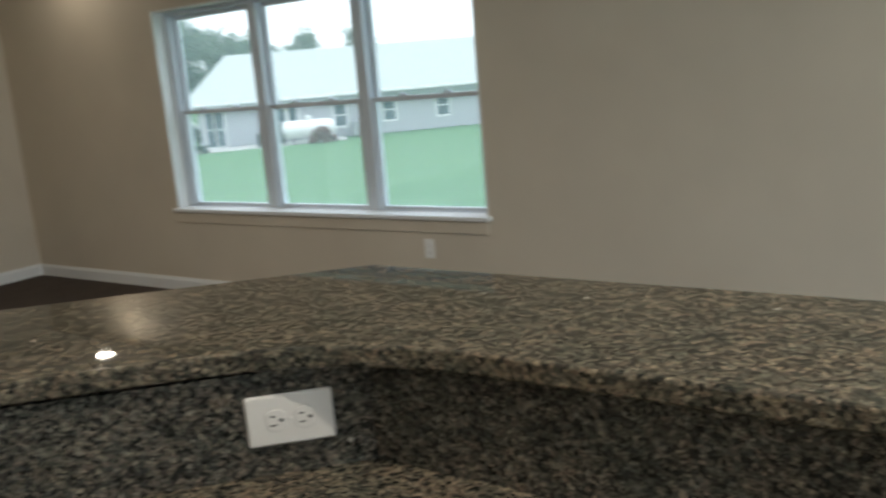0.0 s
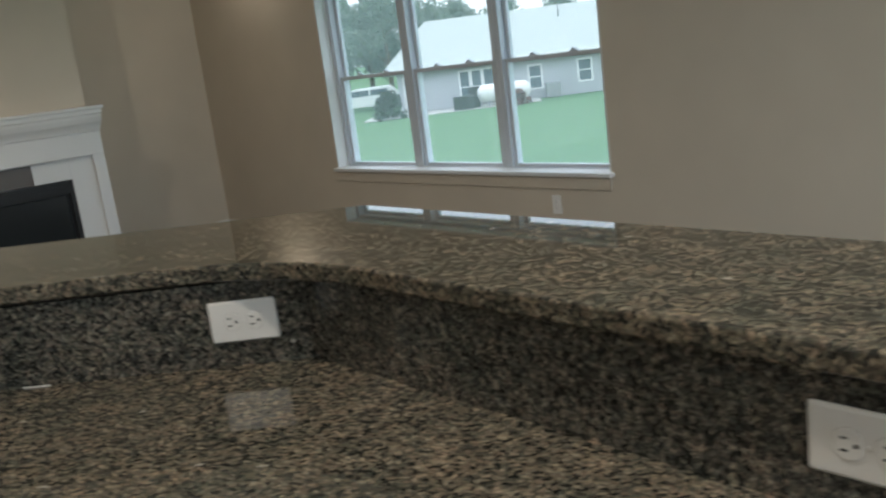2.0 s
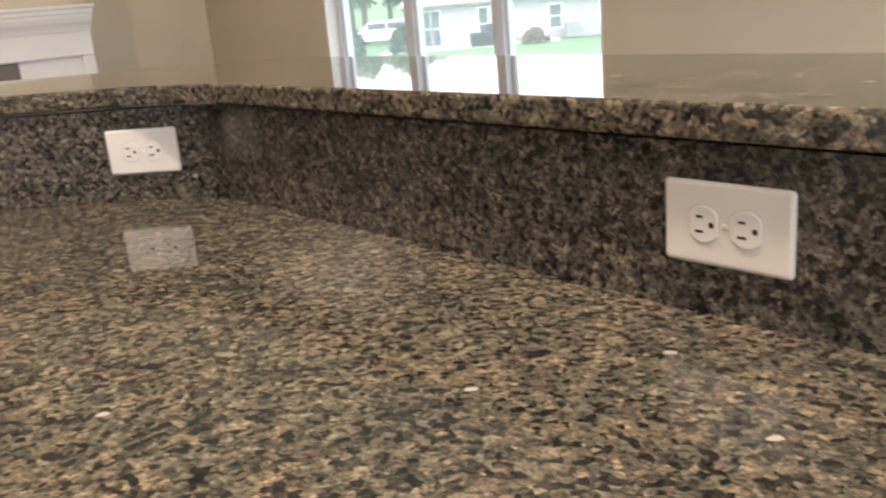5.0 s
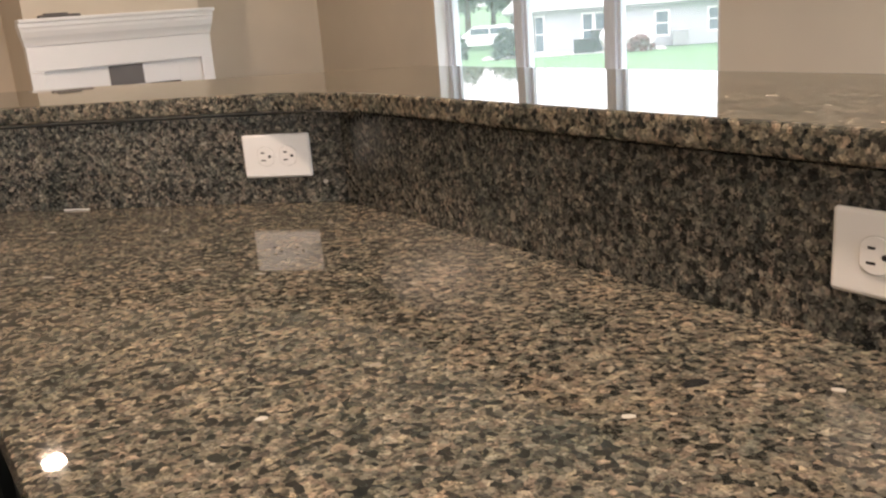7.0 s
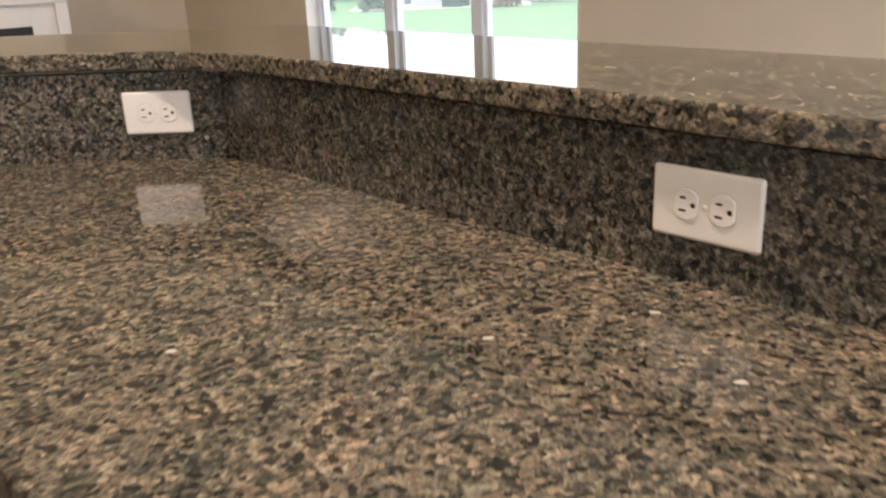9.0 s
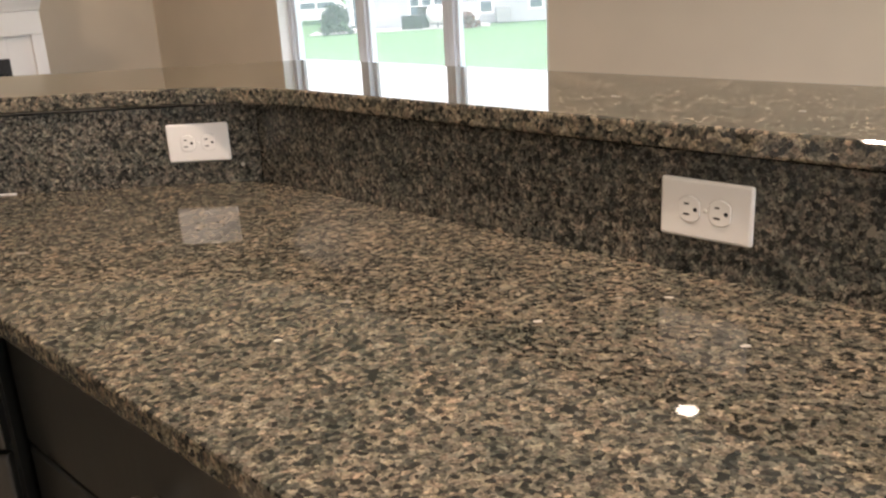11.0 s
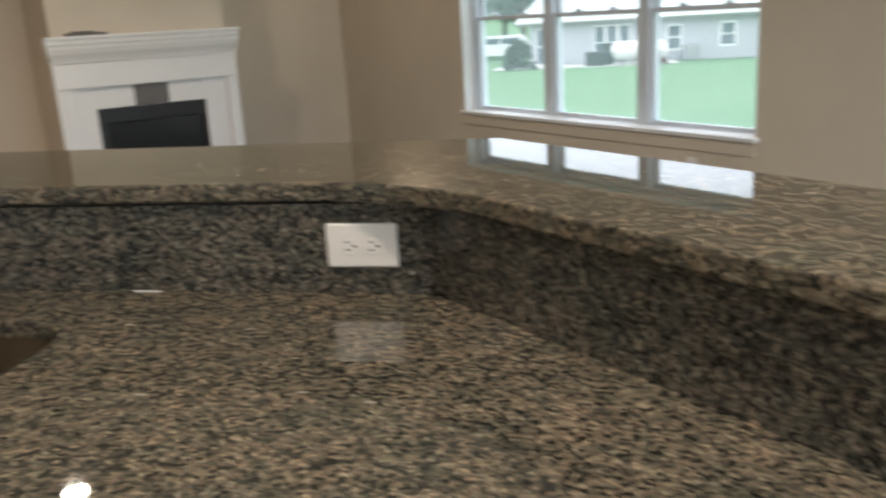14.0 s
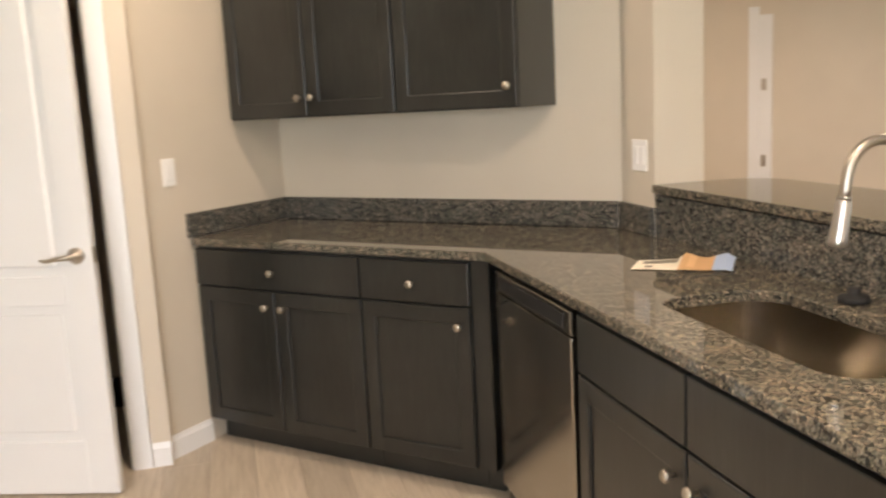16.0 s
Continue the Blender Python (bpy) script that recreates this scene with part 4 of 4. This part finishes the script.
FARPANE = painted("far_window_pane", (0.10, 0.13, 0.16), 0.15)
FASCIA = painted("grey_fascia", (0.30, 0.31, 0.32), 0.6)
house()
solid("patio", slabs([(-6.2, 3.4, 45.2, 47.9, G - 0.1, G + 0.05)], 0.01), painted("patio_concrete", (0.5, 0.49, 0.47), 0.85, 30, 0.2, 0.1),
      "pale concrete patio slab behind the house", "patio", "structure")


def tank():
    t = thing("propane_tank", pose(1.45, 45.9, G + 0.05), "white horizontal propane tank on short legs", "tank")
    bm = nb()
    prof = [(0, -1.45), (0.25, -1.4), (0.42, -1.25), (0.47, -1.05), (0.47, 1.05), (0.42, 1.25), (0.25, 1.4), (0, 1.45)]
    lathe(bm, prof, 24, pose(0, 0, 0.68, 0, 90, 0))
    part("vessel", bm, TRIM, t)
    bm = nb()
    lathe(bm, [(0, 0), (0.17, 0), (0.17, 0.2), (0.12, 0.26), (0, 0.28)], 18, pose(0, 0, 1.12))
    part("dome", bm, TRIM, t)
    for x in (-0.85, 0.85):
        part("leg", slabs([(x - 0.08, x + 0.08, -0.3, 0.3, 0, 0.3)], 0.01), FASCIA, t)


tank()


def shrub(name, x, y, r, h, seed, label, category, material):
    rng = random.Random(seed)
    bm = nb()
    for k in range(260):
        a, q, z = rng.uniform(0, 6.283), rng.random() ** 0.5, rng.random()
        rr = r * q * (1 - 0.6 * z * z)
        p = Vector((rr * math.cos(a), rr * math.sin(a), 0.04 + h * z))
        s = rng.uniform(0.07, 0.16) * (0.5 + r)
        n = Vector((rng.gauss(0, 1), rng.gauss(0, 1), rng.gauss(0, 1))).normalized()
        u = n.orthogonal().normalized() * s
        w = n.cross(u)
        vs = [bm.verts.new(p + d) for d in (u, w * 0.7, -u, -w * 0.7)]
        bm.faces.new(vs)
    solid(name, bm, material, label, category, "", pose(x, y, G - 0.02), "garden shrubs")


DARKLEAF = painted("dark_evergreen", (0.03, 0.045, 0.035), 0.9, 30, 0.2, 0.4)
REDLEAF = painted("reddish_shrub", (0.16, 0.08, 0.07), 0.9, 30, 0.2, 0.3)
shrub("garden_shrub", -7.6, 46.4, 0.6, 1.3, 1, "dark evergreen shrub beside the patio", "shrub", DARKLEAF)
shrub("garden_shrub", -4.75, 45.3, 0.95, 1.45, 2, "dark evergreen shrub by the house corner", "shrub", DARKLEAF)
shrub("garden_shrub", 2.05, 44.7, 0.75, 0.75, 3, "low reddish shrub beside the propane tank", "shrub", REDLEAF)


def patio_box(x, y, w, d, h, material, label, name, category):
    bm = nb()
    box(bm, -w / 2, w / 2, -d / 2, d / 2, 0, h * 0.86, 0.03, 2)
    box(bm, -w / 2 - 0.02, w / 2 + 0.02, -d / 2 - 0.02, d / 2 + 0.02, h * 0.86, h, 0.03, 2)
    solid(name, bm, material, label, category, "", pose(x, y, G + 0.05))


patio_box(-0.75, 45.6, 1.1, 0.7, 0.7, BLACK, "dark storage box on the patio", "deck_box", "box")
patio_box(-0.15, 46.2, 0.6, 0.6, 1.1, BLACK, "dark covered grill on the patio", "covered_grill", "grill")
patio_box(4.2, 47.2, 0.8, 0.8, 0.8, FASCIA, "grey air conditioning unit by the wall", "air_conditioner", "appliance")


def car():
    c = thing("parked_car", pose(-7.5, 57, -1.72), "white sport utility car parked beyond the house", "car")
    prof = [(-2.3, 0.35), (-2.3, 0.85), (-1.4, 1.0), (-0.75, 1.55), (1.7, 1.6), (2.2, 1.05), (2.3, 0.9), (2.3, 0.35)]
    bm = nb()
    a = [bm.verts.new((x, -0.9, z)) for x, z in prof]
    b = [bm.verts.new((x, 0.9, z)) for x, z in prof]
    bm.faces.new(a)
    bm.faces.new(b[::-1])
    for i in range(len(prof)):
        bm.faces.new((a[i], b[i], b[(i + 1) % len(prof)], a[(i + 1) % len(prof)]))
    bmesh.ops.bevel(bm, geom=bm.edges[:], offset=0.06, segments=2, affect="EDGES")
    part("body", bm, TRIM, c)
    for x0, x1 in ((-0.85, 0.35), (0.45, 1.6)):
        part("side_window", slabs([(x0, x1, -0.915, -0.88, 1.08, 1.45)], 0.01), FARPANE, c)
    for x in (-1.45, 1.45):
        for y in (-0.82, 0.82):
            bm = nb()
            lathe(bm, [(0, -0.11), (0.3, -0.11), (0.36, -0.08), (0.36, 0.08), (0.3, 0.11), (0, 0.11)], 20, pose(x, y, 0.36, 90))
            part("wheel", bm, RUBBER, c)


car()


def tree(x, y, h, spread, seed):
    rng = random.Random(seed)
    t = thing("tree", pose(x, y, G - 0.1), "leafy deciduous tree behind the neighbouring house", "tree", "background trees")
    bm = nb()
    tube(bm, [(0, 0, 0), (0.05, 0, h * 0.3), (-0.05, 0.1, h * 0.6), (0, 0, h * 0.9)], [0.26, 0.2, 0.12, 0.03], 8)
    tips = []
    for k in range(11):
        z0 = h * rng.uniform(0.25, 0.75)
        a = rng.uniform(0, 6.283)
        ln = spread * rng.uniform(0.5, 1.0) * (1.15 - z0 / h)
        p = Vector((ln * math.cos(a), ln * math.sin(a), z0 + ln * 0.6))
        tube(bm, [(0, 0, z0), tuple(Vector((0, 0, z0)).lerp(p, 0.5) + Vector((0, 0, 0.1))), tuple(p)], [0.07, 0.045, 0.015], 5)
        tips.append(p)
    part("trunk", bm, BARK, t)
    tips += [Vector((0, 0, h * 0.9)), Vector((0.2, 0.1, h * 0.78))]
    verts, faces = [], []
    for p in tips:
        r = spread * rng.uniform(0.28, 0.48)
        for k in range(420):
            n = Vector((rng.gauss(0, 1), rng.gauss(0, 1), rng.gauss(0, 0.8)))
            q = p + n.normalized() * r * rng.uniform(0.35, 1.1)
            s = rng.uniform(0.09, 0.21)
            u = Vector((rng.gauss(0, 1), rng.gauss(0, 1), rng.gauss(0, 1))).normalized()
            w = u.orthogonal().normalized()
            i = len(verts)
            verts += [tuple(q + u * s), tuple(q + w * s * 0.6), tuple(q - u * s), tuple(q - w * s * 0.6)]
            faces.append((i, i + 1, i + 2, i + 3))
    me = bpy.data.meshes.new("crown")
    me.from_pydata(verts, [], faces)
    me.materials.append(LEAF)
    cr = new("crown", me)
    cr.parent = t
    tagged(cr, kind="stuff")


for k, (x, y, h, s) in enumerate(((-20, 66, 7.0, 3.0), (-16.5, 70, 8.5, 3.4), (-13.5, 64, 7.2, 2.8), (-11, 72, 9.2, 3.4), (-8.2, 67, 7.6, 2.6),
                                  (-5.5, 76, 8.4, 3.0), (-1.5, 82, 8.2, 3.2), (3, 78, 7.8, 3.0), (8, 84, 8.2, 3.2), (-24, 74, 9.0, 3.6), (-6.4, 64, 8.4, 3.6), (-9.4, 62, 7.8, 3.2), (-3.6, 67, 7.4, 3.0), (-13.0, 78, 9.4, 3.8))):
    tree(x, y, h, s, 40 + k)


# ---- kitchen floor boards ----
def kitchen_floor():
    fl = thing("floor_kitchen", F_A, "pale oak plank floor in the kitchen", "floor", "", "structure")
    L, W = 1.22, 0.18
    bm = nb()
    box(bm, 0, L - 0.0015, 0, W - 0.0015, -0.0115, 0.0, 0.0012)
    me = None
    for j in range(-24, 3):
        for i in range(-4, 3):
            x = i * L + (j * 0.37 % 1) * L
            y = j * W - 0.2
            cx, cy = x + L / 2, y + W / 2
            v, u = (cx + cy) / R2, (cx - cy) / R2
            if v < V_S + 0.3 or v > -0.30 or u > U_R - 0.5 or cy > -0.16 or cx < -3.9 or u < -2.2:
                continue
            if me is None:
                ob = part("plank", bm, PLANK, fl)
                me = ob.data
            else:
                ob = new("plank", me)
                ob.parent = fl
            ob.matrix_basis = pose(x, y, 0)


kitchen_floor()
